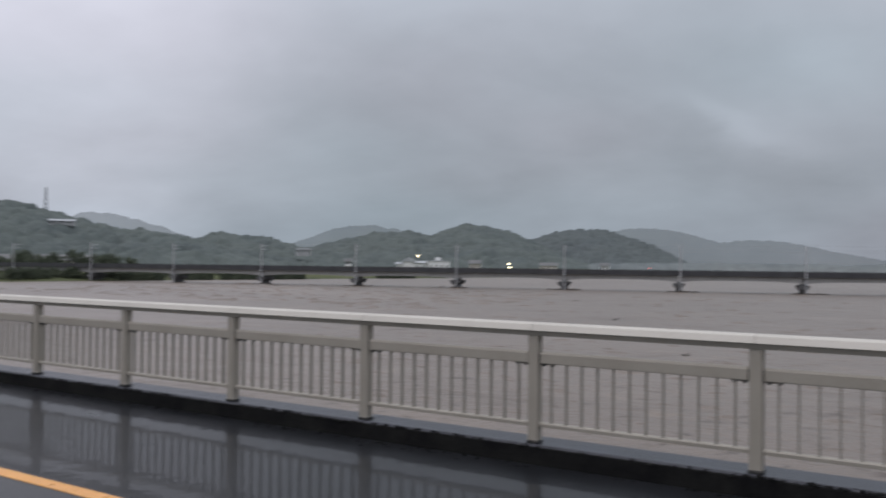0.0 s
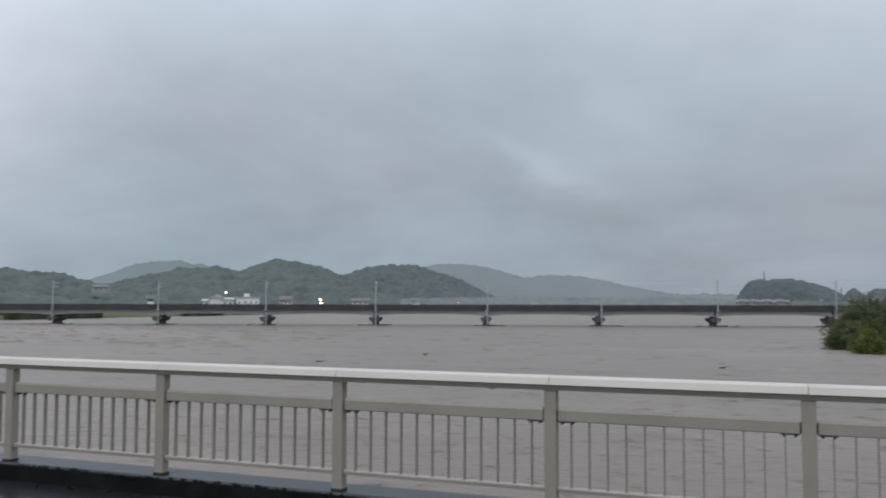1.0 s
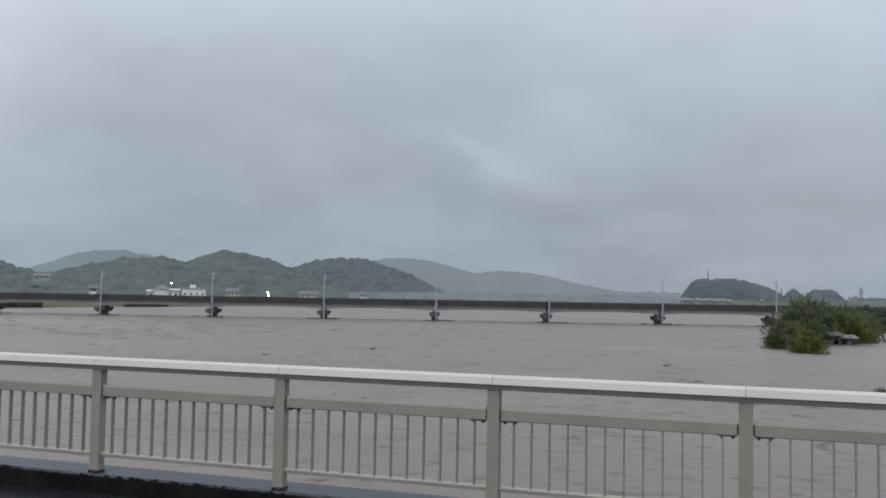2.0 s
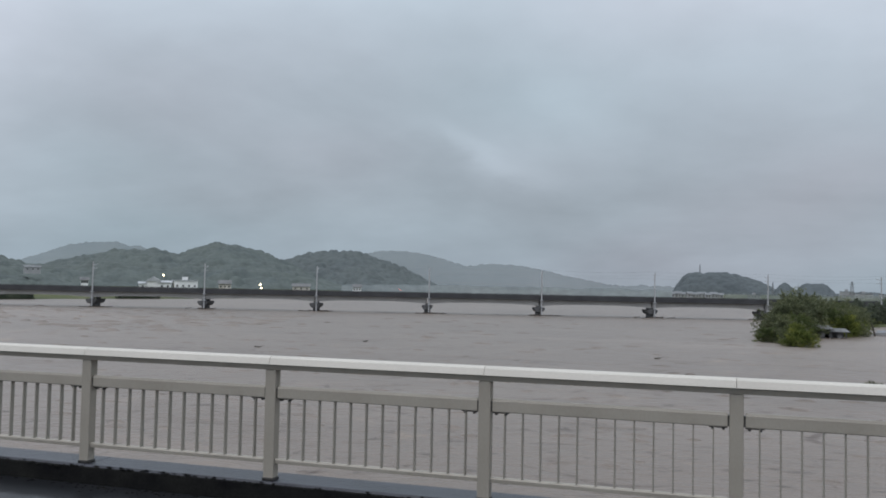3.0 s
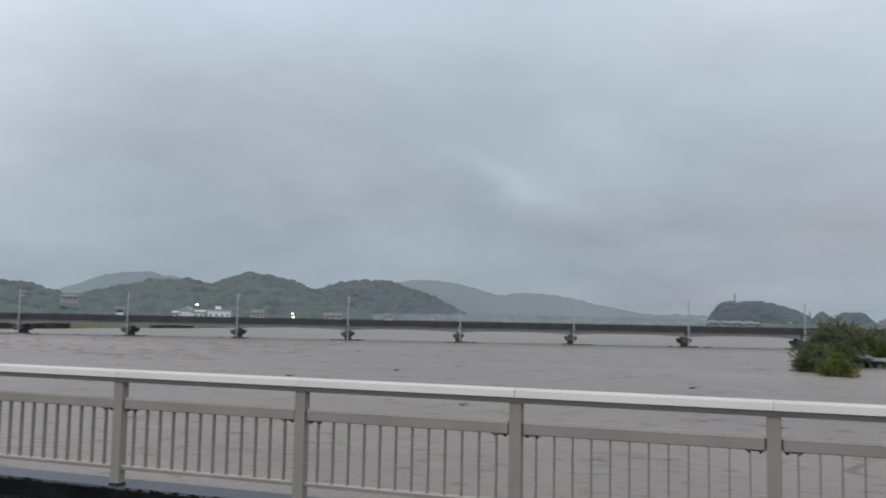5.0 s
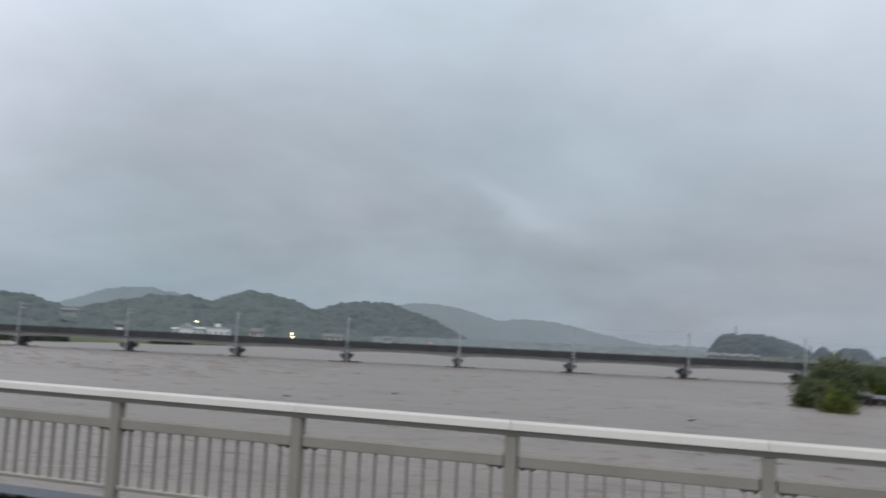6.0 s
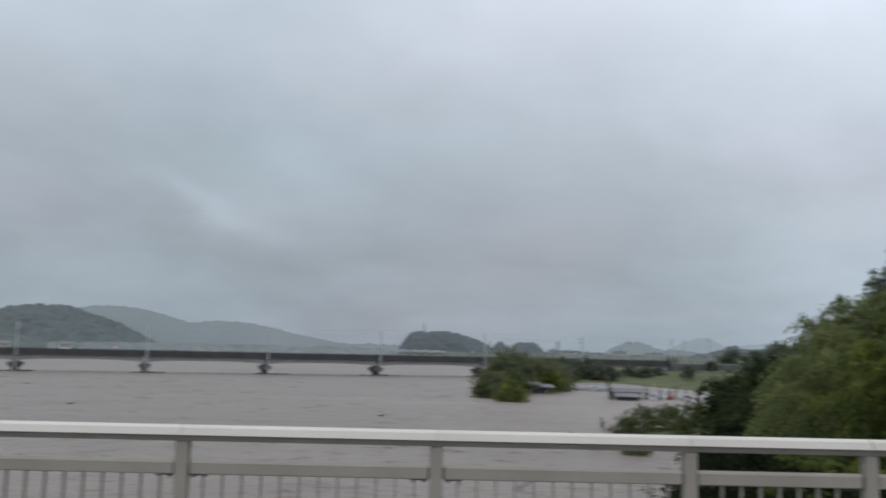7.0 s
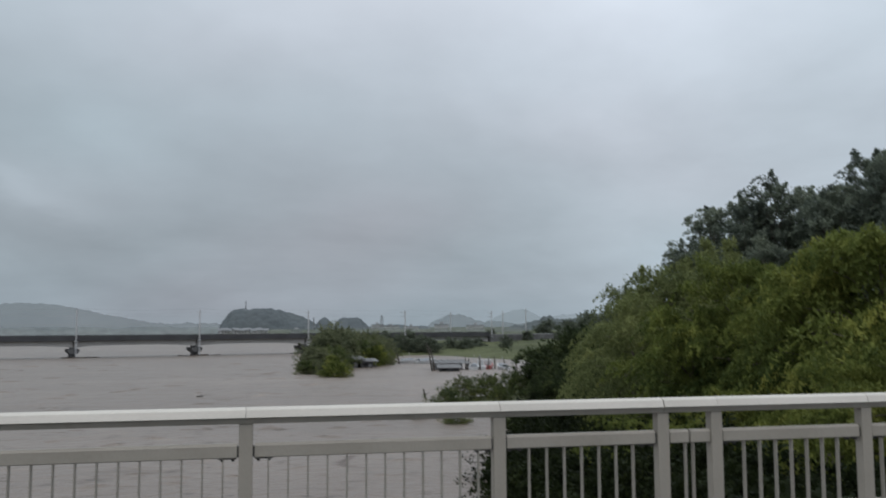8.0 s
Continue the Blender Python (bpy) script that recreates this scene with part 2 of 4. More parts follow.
M_DECK = surface("deck_concrete", (0.22, 0.215, 0.20), (0.34, 0.33, 0.31), rough=0.7, scale=0.6, fine=18, bump=0.3)
M_GIRDER = surface("pale_girder_concrete", (0.26, 0.255, 0.245), (0.36, 0.35, 0.335), rough=0.7, scale=0.25, fine=3, bump=0.2, spread=0.1)
M_TRACKSIDE = surface("dark_walkway_steel", (0.024, 0.024, 0.027), (0.046, 0.046, 0.050), rough=0.6, scale=0.4, fine=4, bump=0.2)
M_PIER = surface("stained_pier_concrete", (0.05, 0.05, 0.052), (0.13, 0.13, 0.13), rough=0.75, scale=0.7, fine=5, bump=0.4)
M_POLE = surface("pale_mast_concrete", (0.30, 0.30, 0.305), (0.42, 0.42, 0.425), rough=0.6, scale=1.0, fine=10, bump=0.1)
M_WIRE = surface("dull_wire", (0.12, 0.12, 0.125), (0.18, 0.18, 0.185), rough=0.6)
M_WATER = water_material()
M_GROUND = surface("grassy_bank_soil", (0.046, 0.054, 0.030), (0.084, 0.094, 0.048), rough=0.95, scale=0.05, fine=0.9, bump=0.8,
                   spread=0.25, c3=(0.125, 0.124, 0.075), dist=0.4, spec=0.1)
M_BARK = surface("grey_brown_bark", (0.06, 0.048, 0.036), (0.12, 0.10, 0.08), rough=0.9, scale=2, fine=25, bump=0.8, stretch=(1, 1, 0.25))
M_WILLOW = leaf_material("yellow_green_leaves", (0.040, 0.060, 0.018), (0.138, 0.164, 0.042), (0.285, 0.284, 0.072))
M_PALEWILLOW = leaf_material("pale_willow_leaves", (0.082, 0.102, 0.044), (0.170, 0.194, 0.076), (0.265, 0.278, 0.105))
M_DARKLEAF = leaf_material("dark_green_leaves", (0.016, 0.025, 0.011), (0.044, 0.060, 0.024), (0.085, 0.102, 0.038))
# Leaf green taken nearly to black: shade under the willows put into the colour.
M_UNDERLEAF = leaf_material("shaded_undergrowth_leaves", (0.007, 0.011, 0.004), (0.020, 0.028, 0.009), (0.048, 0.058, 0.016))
M_GREYLEAF = leaf_material("grey_green_leaves", (0.088, 0.108, 0.090), (0.160, 0.188, 0.142), (0.225, 0.25, 0.178))
M_BUSHLEAF = leaf_material("mid_green_leaves", (0.044, 0.060, 0.026), (0.100, 0.124, 0.044), (0.185, 0.195, 0.064))
M_ISLELEAF = leaf_material("dull_green_leaves", (0.066, 0.078, 0.046), (0.136, 0.150, 0.082), (0.215, 0.220, 0.112))
# Leaf colour greyed and lightened for haze, then made part see-through.
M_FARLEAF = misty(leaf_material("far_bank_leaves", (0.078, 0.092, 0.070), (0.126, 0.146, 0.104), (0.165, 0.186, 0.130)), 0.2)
M_WHITEWALL = surface("white_plaster", (0.66, 0.66, 0.65), (0.80, 0.80, 0.79), rough=0.8, scale=0.2, fine=3, bump=0.1)
M_CREAM = surface("cream_plaster", (0.50, 0.46, 0.40), (0.62, 0.58, 0.52), rough=0.8, scale=0.2, fine=3, bump=0.1)
M_ROOF = surface("grey_roof_sheet", (0.11, 0.112, 0.115), (0.19, 0.19, 0.19), rough=0.8, scale=0.4, fine=5, bump=0.3, spec=0.1)
M_PALEROOF = surface("pale_roof_sheet", (0.30, 0.315, 0.33), (0.42, 0.435, 0.45), rough=0.8, scale=0.5, fine=6, bump=0.2, spec=0.1)
# Haze is put into these three: muted colours, made part see-through.
M_HAZEWALL = misty(surface("haze_dimmed_plaster", (0.34, 0.345, 0.35), (0.48, 0.48, 0.48), rough=0.85, scale=0.2, fine=3, bump=0.1), 0.35)
M_HAZEROOF = misty(surface("haze_dimmed_roof", (0.20, 0.21, 0.22), (0.30, 0.31, 0.32), rough=0.85, scale=0.4, fine=5, bump=0.2, spec=0.1), 0.35)
M_HAZESTEEL = misty(surface("haze_dimmed_steel", (0.20, 0.21, 0.22), (0.28, 0.29, 0.30), rough=0.6, scale=1, fine=12), 0.68)
M_GLASSY = surface("dark_window_glass", (0.03, 0.035, 0.04), (0.06, 0.065, 0.07), rough=0.12, rough_spread=0.05)
M_DARKWOOD = surface("wet_dark_boards", (0.09, 0.09, 0.09), (0.17, 0.168, 0.165), rough=0.7, scale=2, fine=20, bump=0.5, stretch=(1, 1, 0.2))
M_HULL = surface("white_boat_hull", (0.34, 0.35, 0.36), (0.48, 0.48, 0.48), rough=0.35, scale=1.0, fine=12, bump=0.05)
M_REDPAINT = surface("faded_red_paint", (0.26, 0.05, 0.05), (0.36, 0.09, 0.08), rough=0.5, scale=2, fine=20)
M_BLUETARP = surface("blue_grey_tarp", (0.19, 0.205, 0.225), (0.27, 0.285, 0.30), rough=0.6, scale=1.5, fine=14, bump=0.6)
M_DRIFT = surface("wet_driftwood", (0.03, 0.025, 0.02), (0.07, 0.058, 0.045), rough=0.7, scale=3, fine=30, bump=0.6)
M_STEEL = surface("galvanised_steel", (0.30, 0.31, 0.32), (0.40, 0.41, 0.42), rough=0.5, metal=0.4, scale=1, fine=12)


def lamp_glow(name, colour, strength):
    m, nt, bsdf, out = shader(name)
    bsdf.inputs["Base Color"].default_value = (*colour, 1)
    bsdf.inputs["Emission Color"].default_value = (*colour, 1)
    bsdf.inputs["Emission Strength"].default_value = strength
    return m


M_WARMLAMP = lamp_glow("warm_lamp", (1.0, 0.86, 0.55), 9.0)
M_REDLAMP = lamp_glow("red_lamp", (1.0, 0.12, 0.08), 3.0)


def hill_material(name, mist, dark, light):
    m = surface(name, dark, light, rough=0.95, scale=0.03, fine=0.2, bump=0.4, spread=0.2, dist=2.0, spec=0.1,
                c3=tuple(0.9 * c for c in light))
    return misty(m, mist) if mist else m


# ---------------------------------------------------------------- mesh helpers
def mesh_object(name, verts, faces, material, parent=None, label="", smooth=False):
    me = bpy.data.meshes.new(name)
    me.from_pydata([tuple(v) for v in verts], [], [tuple(f) for f in faces])
    me.materials.append(material)
    if smooth:
        me.polygons.foreach_set("use_smooth", [True] * len(me.polygons))
    me.update()
    ob = new(name, me)
    if parent is not None:
        ob.parent = parent
    if label:
        tagged(ob, label)
    return ob


def part(name, bm, material, parent, label="", smooth=False):
    me = bpy.data.meshes.new(name)
    bmesh.ops.recalc_face_normals(bm, faces=bm.faces)
    bm.to_mesh(me)
    bm.free()
    me.materials.append(material)
    if smooth:
        me.polygons.foreach_set("use_smooth", [True] * len(me.polygons))
    ob = new(name, me)
    ob.parent = parent
    if label:
        tagged(ob, label)
    return ob


def share(name, ob, parent, x=0, y=0, z=0):
    """Another part on the mesh of ob."""
    o = new(name, ob.data)
    o.parent = parent
    o.location = (x, y, z)
    return o


def add_box(bm, x0, x1, y0, y1, z0, z1, bevel=0.0):
    r = bmesh.ops.create_cube(bm, size=1)
    bmesh.ops.scale(bm, vec=(x1 - x0, y1 - y0, z1 - z0), verts=r["verts"])
    bmesh.ops.translate(bm, vec=((x0 + x1) / 2, (y0 + y1) / 2, (z0 + z1) / 2), verts=r["verts"])
    if bevel:
        edges = list({e for v in r["verts"] for e in v.link_edges})
        bmesh.ops.bevel(bm, geom=edges, offset=bevel, segments=2, affect="EDGES", profile=0.5)
    return bm


def box(x0, x1, y0, y1, z0, z1, bevel=0.0):
    return add_box(bmesh.new(), x0, x1, y0, y1, z0, z1, bevel)


def prism(profile, x0, x1):
    """A profile of (y, z) drawn along x."""
    bm = bmesh.new()
    a = [bm.verts.new((x0, y, z)) for y, z in profile]
    b = [bm.verts.new((x1, y, z)) for y, z in profile]
    bm.faces.new(a)
    bm.faces.new(list(reversed(b)))
    for i in range(len(profile)):
        j = (i + 1) % len(profile)
        bm.faces.new((a[i], b[i], b[j], a[j]))
    return bm


def add_tube(bm, p, q, r0, r1, seg=8):
    p, q = Vector(p), Vector(q)
    d = q - p
    rot = d.to_track_quat("Z", "Y").to_matrix().to_4x4()
    r = bmesh.ops.create_cone(bm, cap_ends=True, segments=seg, radius1=r0, radius2=r1, depth=d.length)
    bmesh.ops.transform(bm, matrix=Matrix.Translation((p + q) / 2) @ rot, verts=r["verts"])
    return bm


def empty(name, m, label, category, group="", kind=""):
    e = new(name)
    e.matrix_world = m
    return tagged(e, label, category, group, kind)


# ---------------------------------------------------------------- ground and water
RIVER = [(-230, -900), (-212, 40), (-200, 110), (-189, 165), (-177, 222), (-168, 250), (-160, 340), (-330, 1000), (-760, 2350), (-140, 2400), (-60, 700), (-38, 628), (18, 622), (28, 330), (26, 290),
         (22, 215), (24, 168), (34, 171), (45, 134), (31, 92), (22, 69), (15, 63), (14.5, 46), (12.8, 30), (11.4, 23),
         (10.4, 12), (9.5, -4), (12, -60), (30, -900)]


def river_depth(x, y):
    """Metres from the shore: positive in the river, negative on land."""
    best = np.full(x.shape, 1e9)
    inside = np.zeros(x.shape, bool)
    for (ax, ay), (bx, by) in zip(RIVER, RIVER[1:] + RIVER[:1]):
        dx, dy = bx - ax, by - ay
        t = np.clip(((x - ax) * dx + (y - ay) * dy) / (dx * dx + dy * dy), 0, 1)
        best = np.minimum(best, np.hypot(x - ax - t * dx, y - ay - t * dy))
        if ay != by:
            cross = ((ay > y) != (by > y)) & (x < (bx - ax) * (y - ay) / (by - ay) + ax)
            inside ^= cross
    return np.where(inside, best, -best)


def ripple(x, y):
    return (np.sin(x * 0.31 + 1.7 * np.sin(y * 0.13)) * np.sin(y * 0.53 + 1.3 * np.sin(x * 0.17))
            + 0.5 * np.sin(x * 0.83 + y * 0.41 + 2 * np.sin(y * 0.29)) * np.sin(y * 1.21 - 0.4 * x))


def polar_sheet(name, r0, ratio, rings, spokes, height, material):
    r = r0 * ratio ** np.arange(rings)
    a = np.linspace(0, 2 * math.pi, spokes, endpoint=False)
    R, A = np.meshgrid(r, a, indexing="ij")
    x, y = R * np.cos(A), R * np.sin(A)
    z = height(x, y, R)
    verts = np.stack([x.ravel(), y.ravel(), z.ravel()], 1).tolist()
    verts.append((0.0, 0.0, float(z[0].mean())))
    i = np.arange(rings - 1)[:, None] * spokes
    j = np.arange(spokes)[None, :]
    k = (j + 1) % spokes
    faces = np.stack([i + j, i + spokes + j, i + spokes + k, i + k], -1).reshape(-1, 4).tolist()
    c = len(verts) - 1
    faces += [(c, s, (s + 1) % spokes) for s in range(spokes)]
    return mesh_object(name, verts, faces, material, smooth=True)


def ground_height(x, y, r):
    d = river_depth(x, y)
    land = -d
    wave = ripple(x * 0.25, y * 0.25) * 0.25
    right = 1 / (1 + np.exp(-np.clip(x, -80, 80) / 4))
    rise = np.minimum(land * 0.10, 1.5 + 1.3 * right * np.clip((land - 20) / 40, 0, 1))
    bank = np.exp(-((y + 3.2) / 9) ** 2) * np.clip((x - 8) / 5, 0, 1) * 3.2
    up = WATER + np.maximum(rise + wave * np.clip(land / 8, 0, 1), np.minimum(bank, land * 0.6))
    return np.where(d > 0, WATER - np.minimum(d * 0.25, 4.0), up)


ground = polar_sheet("ground", 3, 1.03, 248, 420, ground_height, M_GROUND)
tagged(ground, "grassy river bank and flat land with muddy patches", "ground", kind="structure")


def water_height(x, y, r):
    return WATER + 0.05 * ripple(x * 1.3, y * 1.3) * np.clip(1.2 - r / 260, 0, 1)


water = polar_sheet("water", 2, 1.021, 372, 480, water_height, M_WATER)
tagged(water, "brown turbid flood water with small choppy ripples", "river", kind="structure")


# ---------------------------------------------------------------- hills
def hill(name, peaks, dist, front, material, label, lo, hi, rough=1.0, step=0.1, bluff=False, sink=0.0):
    """A wooded hill as terrain round the valley, its foot at front metres, its ridge at dist.
    peaks: bearing, rise in degrees, half-widths to both sides, steepness."""
    az = np.arange(lo, hi, step)
    g = np.zeros_like(az)
    rise = np.zeros_like(az)
    for a, e, wl, wr, p in peaks:
        k = np.exp(-(np.abs(az - a) / np.where(az < a, wl, wr)) ** p)
        rise = np.maximum(rise, e * k) + 0.10 * np.minimum(rise, e * k)
        g = np.maximum(g, k)
    s = np.linspace(-1, 0.0, 16 if bluff else 120)
    verts, faces = [], []
    for u in s:
        r = dist + (dist - front) * u * (1.0 if bluff else 0.5)
        across = (1 + u) ** 0.8 if bluff else (1 - u * u) ** 0.85
        for a, k, e in zip(az, g, rise):
            x, y = r * math.sin(radians(a)), r * math.cos(radians(a)) - 7
            top = 5.5 * min(1, 3 * k) + dist * math.tan(radians(e))
            n = 0 if bluff else noise.noise((x / 90, y / 90, 3.1)) * 0.22 + noise.noise((x / 38, y / 38, 7.7)) * 0.1
            h = top * across * (1 + n * (1 - across))
            if bluff:
                b = (noise.noise((a * dist / 1400, 2.2, dist)) * 4.0 + noise.noise((a * dist / 420, 4.2, dist)) * 2.6
                     + noise.noise((a * dist / 150, 6.2, dist)) * 1.6) * rough * min(1, k * 2)
            else:
                # round tree crowns of uneven size stand on the slope
                near = noise.voronoi((x / 8.5 + noise.noise((x / 30, y / 30, 2.0)), y / 8.5, 1.5))[0][0]
                tall = 4.4 + 3.2 * noise.noise((x / 17, y / 17, 8.8))
                b = (noise.noise((x / 26, y / 26, 5.3)) * 2.6 + tall * (1 - 1.5 * near * near) + noise.noise((x / 4, y / 4, 9.3)) * 0.8 - 4.9) * rough * min(1, k * 2)
            verts.append((x, y, WATER - 1.5 - sink + 2.0 * min(1, 3 * k) + h + b * min(1, across * 5 + 0.3)))
    w = len(az)
    for i in range(len(s) - 1):
        for j in range(w - 1):
            faces.append((i * w + j, i * w + j + 1, (i + 1) * w + j + 1, (i + 1) * w + j))
    ob = mesh_object(name, verts, faces, material, smooth=True)
    return tagged(ob, label, "hill", "hills round the valley", "structure")


# Haze is put into the grey-blue wood colours; the number adds see-through mist.
H_NEAR = hill_material("near_hill_woods_hazed", 0.0, (0.080, 0.095, 0.095), (0.098, 0.114, 0.108))
H_MID = hill_material("mid_hill_woods_hazed", 0.0, (0.080, 0.093, 0.096), (0.094, 0.108, 0.108))
H_ROCK = hill_material("steep_hill_woods_hazed", 0.0, (0.074, 0.087, 0.094), (0.090, 0.103, 0.108))
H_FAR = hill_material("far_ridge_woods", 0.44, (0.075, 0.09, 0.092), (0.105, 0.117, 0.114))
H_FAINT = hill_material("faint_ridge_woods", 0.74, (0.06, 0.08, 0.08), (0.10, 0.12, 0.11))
H_SHORE = hill_material("ridge_foot_haze_woods", 0.12, (0.120, 0.138, 0.142), (0.160, 0.178, 0.178))
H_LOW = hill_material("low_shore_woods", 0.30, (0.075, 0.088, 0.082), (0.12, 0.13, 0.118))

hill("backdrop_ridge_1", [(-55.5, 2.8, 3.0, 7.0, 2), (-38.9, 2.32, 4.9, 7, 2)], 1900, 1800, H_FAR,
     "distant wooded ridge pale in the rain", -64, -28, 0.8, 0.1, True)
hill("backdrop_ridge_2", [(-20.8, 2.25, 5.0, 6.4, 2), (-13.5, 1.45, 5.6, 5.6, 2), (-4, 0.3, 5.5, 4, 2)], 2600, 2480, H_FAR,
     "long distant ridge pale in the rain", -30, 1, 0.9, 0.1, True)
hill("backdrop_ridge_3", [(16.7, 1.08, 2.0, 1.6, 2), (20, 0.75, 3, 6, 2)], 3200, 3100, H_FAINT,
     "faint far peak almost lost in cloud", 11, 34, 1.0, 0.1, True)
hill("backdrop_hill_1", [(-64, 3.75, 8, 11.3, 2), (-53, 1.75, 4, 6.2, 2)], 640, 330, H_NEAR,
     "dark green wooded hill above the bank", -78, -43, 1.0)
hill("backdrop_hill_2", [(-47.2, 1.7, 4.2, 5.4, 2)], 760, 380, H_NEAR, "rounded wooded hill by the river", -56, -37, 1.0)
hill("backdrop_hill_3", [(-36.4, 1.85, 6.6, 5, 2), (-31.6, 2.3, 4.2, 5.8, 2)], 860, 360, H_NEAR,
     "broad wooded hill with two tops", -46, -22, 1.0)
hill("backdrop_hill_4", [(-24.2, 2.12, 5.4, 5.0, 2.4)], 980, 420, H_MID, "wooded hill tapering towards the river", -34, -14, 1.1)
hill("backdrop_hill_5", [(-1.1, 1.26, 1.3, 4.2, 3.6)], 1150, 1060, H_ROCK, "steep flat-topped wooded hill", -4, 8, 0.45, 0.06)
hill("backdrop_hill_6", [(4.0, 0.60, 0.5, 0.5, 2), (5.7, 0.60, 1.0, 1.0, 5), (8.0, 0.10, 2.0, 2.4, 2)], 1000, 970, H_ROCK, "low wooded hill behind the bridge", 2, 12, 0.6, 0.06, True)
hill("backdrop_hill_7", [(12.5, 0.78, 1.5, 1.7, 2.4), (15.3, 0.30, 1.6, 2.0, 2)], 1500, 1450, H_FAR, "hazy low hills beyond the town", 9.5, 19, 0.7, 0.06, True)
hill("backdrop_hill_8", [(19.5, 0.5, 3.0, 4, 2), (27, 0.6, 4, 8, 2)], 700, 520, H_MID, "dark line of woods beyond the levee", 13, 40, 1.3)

# Added low strip in haze colour, standing in for the ridge's misty foot.
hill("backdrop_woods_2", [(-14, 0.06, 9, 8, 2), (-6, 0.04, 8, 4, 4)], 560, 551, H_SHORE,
     "added haze-coloured strip of woods below the far ridge", -24, -2.6, 0.22, 0.1, True)
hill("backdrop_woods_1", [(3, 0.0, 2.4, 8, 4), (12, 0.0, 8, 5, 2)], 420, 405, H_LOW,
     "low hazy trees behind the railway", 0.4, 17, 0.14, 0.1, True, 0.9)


# ---------------------------------------------------------------- the road bridge
def road_bridge():
    x0, x1 = -215, 46
    road = empty("road", pose(0, 0, 0), "wet dark asphalt road on the bridge", "road", kind="structure")
    part("asphalt", box(x0, x1, -6.3, -0.104, -0.42, -0.145), M_ASPHALT, road)
    part("centre_line", box(x0, x1, -3.14, -2.99, -0.1445, -0.1405), M_LINE, road, "solid orange centre line")
    deck = empty("bridge_deck", pose(0, 0, 0), "concrete deck slab under the road", "bridge", kind="structure")
    part("slab", box(x0, x1, -8.7, 0.30, -0.80, -0.424), M_DECK, deck)
    part("edge_beam", box(x0, x1, 0.0, 0.32, -1.30, -0.804), M_DECK, deck)
    for y in (-7.2, -4.2, -1.2):
        part("girder", box(x0, x1, y - 0.25, y + 0.25, -2.0, -0.804), M_DECK, deck)
    for x in (-190, -150, -110, -70, -30):
        part("pier", box(x - 0.9, x + 0.9, -7.8, -0.6, -8.2, -2.0, 0.2), M_DECK, deck)
    part("abutment", box(12, 46, -8.4, 0.1, -5.0, -2.0), M_DECK, deck)
    pave = empty("pavement", pose(0, 0, 0), "plain concrete footway along the road", "pavement", kind="structure")
    part("slab", box(x0, x1, -8.7, -6.304, -0.42, 0.0), M_DECK, pave)
    # kerb: cast lengths with open joints, worn top and mossy face
    kerb = empty("kerb", pose(0, 0, 0), "wet concrete kerb with a black mossy face", "kerb", kind="structure")
    step = 6.0
    x = -54.0 - step * 26
    proto = None
    while x < x1 - step:
        if proto is None:
            top = [(-0.10, 0.012), (-0.075, 0.034), (0.30, 0.034), (0.30, -0.42), (-0.10, -0.42)]
            proto = part("kerb_block", prism(top, 0.004, step - 0.004), M_KERB, kerb)
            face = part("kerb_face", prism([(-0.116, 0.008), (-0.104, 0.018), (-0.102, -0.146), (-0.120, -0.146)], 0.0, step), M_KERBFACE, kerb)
            proto.location.x = face.location.x = x
        else:
            share("kerb_block", proto, kerb, x)
            share("kerb_face", face, kerb, x)
        x += step
    return deck


road_bridge()

POSTS = [-36.05 + 2 * i for i in range(20)] + [3.374, 3.863, 5.313, 7.31, 9.31, 11.31, 13.31]


def railing():
    rail = empty("bridge_railing", pose(0, 0, 0), "beige painted metal railing on the bridge kerb", "railing")
    # post: tube with shoe and welded cap
    bm = bmesh.new()
    add_box(bm, -0.0525, 0.0525, -0.05, 0.05, 0.036, 1.03, 0.008)
    post = part("post", bm, M_PAINT, rail)
    post.location.x = POSTS[0]
    shoe_bm = bmesh.new()
    add_box(shoe_bm, -0.059, 0.059, -0.056, 0.056, 0.034, 0.062, 0.006)
    for sx in (-0.04, 0.04):
        add_tube(shoe_bm, (sx, -0.062, 0.036), (sx, -0.062, 0.058), 0.009, 0.009, 6)
    shoe = part("post_shoe", shoe_bm, M_BOLT, rail, "dark wet post shoe")
    shoe.location.x = POSTS[0]
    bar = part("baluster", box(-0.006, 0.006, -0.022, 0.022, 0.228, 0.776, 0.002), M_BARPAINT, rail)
    bar.location.x = POSTS[0] + 0.1695
    made_bar = False
    profile = [(-0.082, 1.074), (-0.090, 1.080), (-0.062, 1.134), (-0.036, 1.148), (0.0, 1.153), (0.036, 1.148),
               (0.062, 1.134), (0.090, 1.080), (0.082, 1.074)]
    # Strip in the darkened paint, standing in for the handrail's shaded underside.
    channel = [(-0.058, 1.0305), (-0.074, 1.0735), (0.074, 1.0735), (0.058, 1.0305)]
    mid_p = [(-0.026, 0.772), (-0.030, 0.779), (-0.030, 0.862), (-0.014, 0.882), (0.014, 0.882), (0.030, 0.862), (0.030, 0.779), (0.026, 0.772)]
    low_p = [(-0.024, 0.186), (-0.026, 0.216), (-0.016, 0.229), (0.016, 0.229), (0.026, 0.216), (0.024, 0.186)]
    bolt_bm = bmesh.new()
    add_box(bolt_bm, -0.07, 0.07, -0.02, 0.02, 0.762, 0.771, 0.002)
    for sx in (-0.04, 0.04):
        add_tube(bolt_bm, (sx, -0.012, 0.748), (sx, -0.012, 0.762), 0.012, 0.014, 6)
        add_tube(bolt_bm, (sx, 0.012, 0.748), (sx, 0.012, 0.762), 0.012, 0.014, 6)
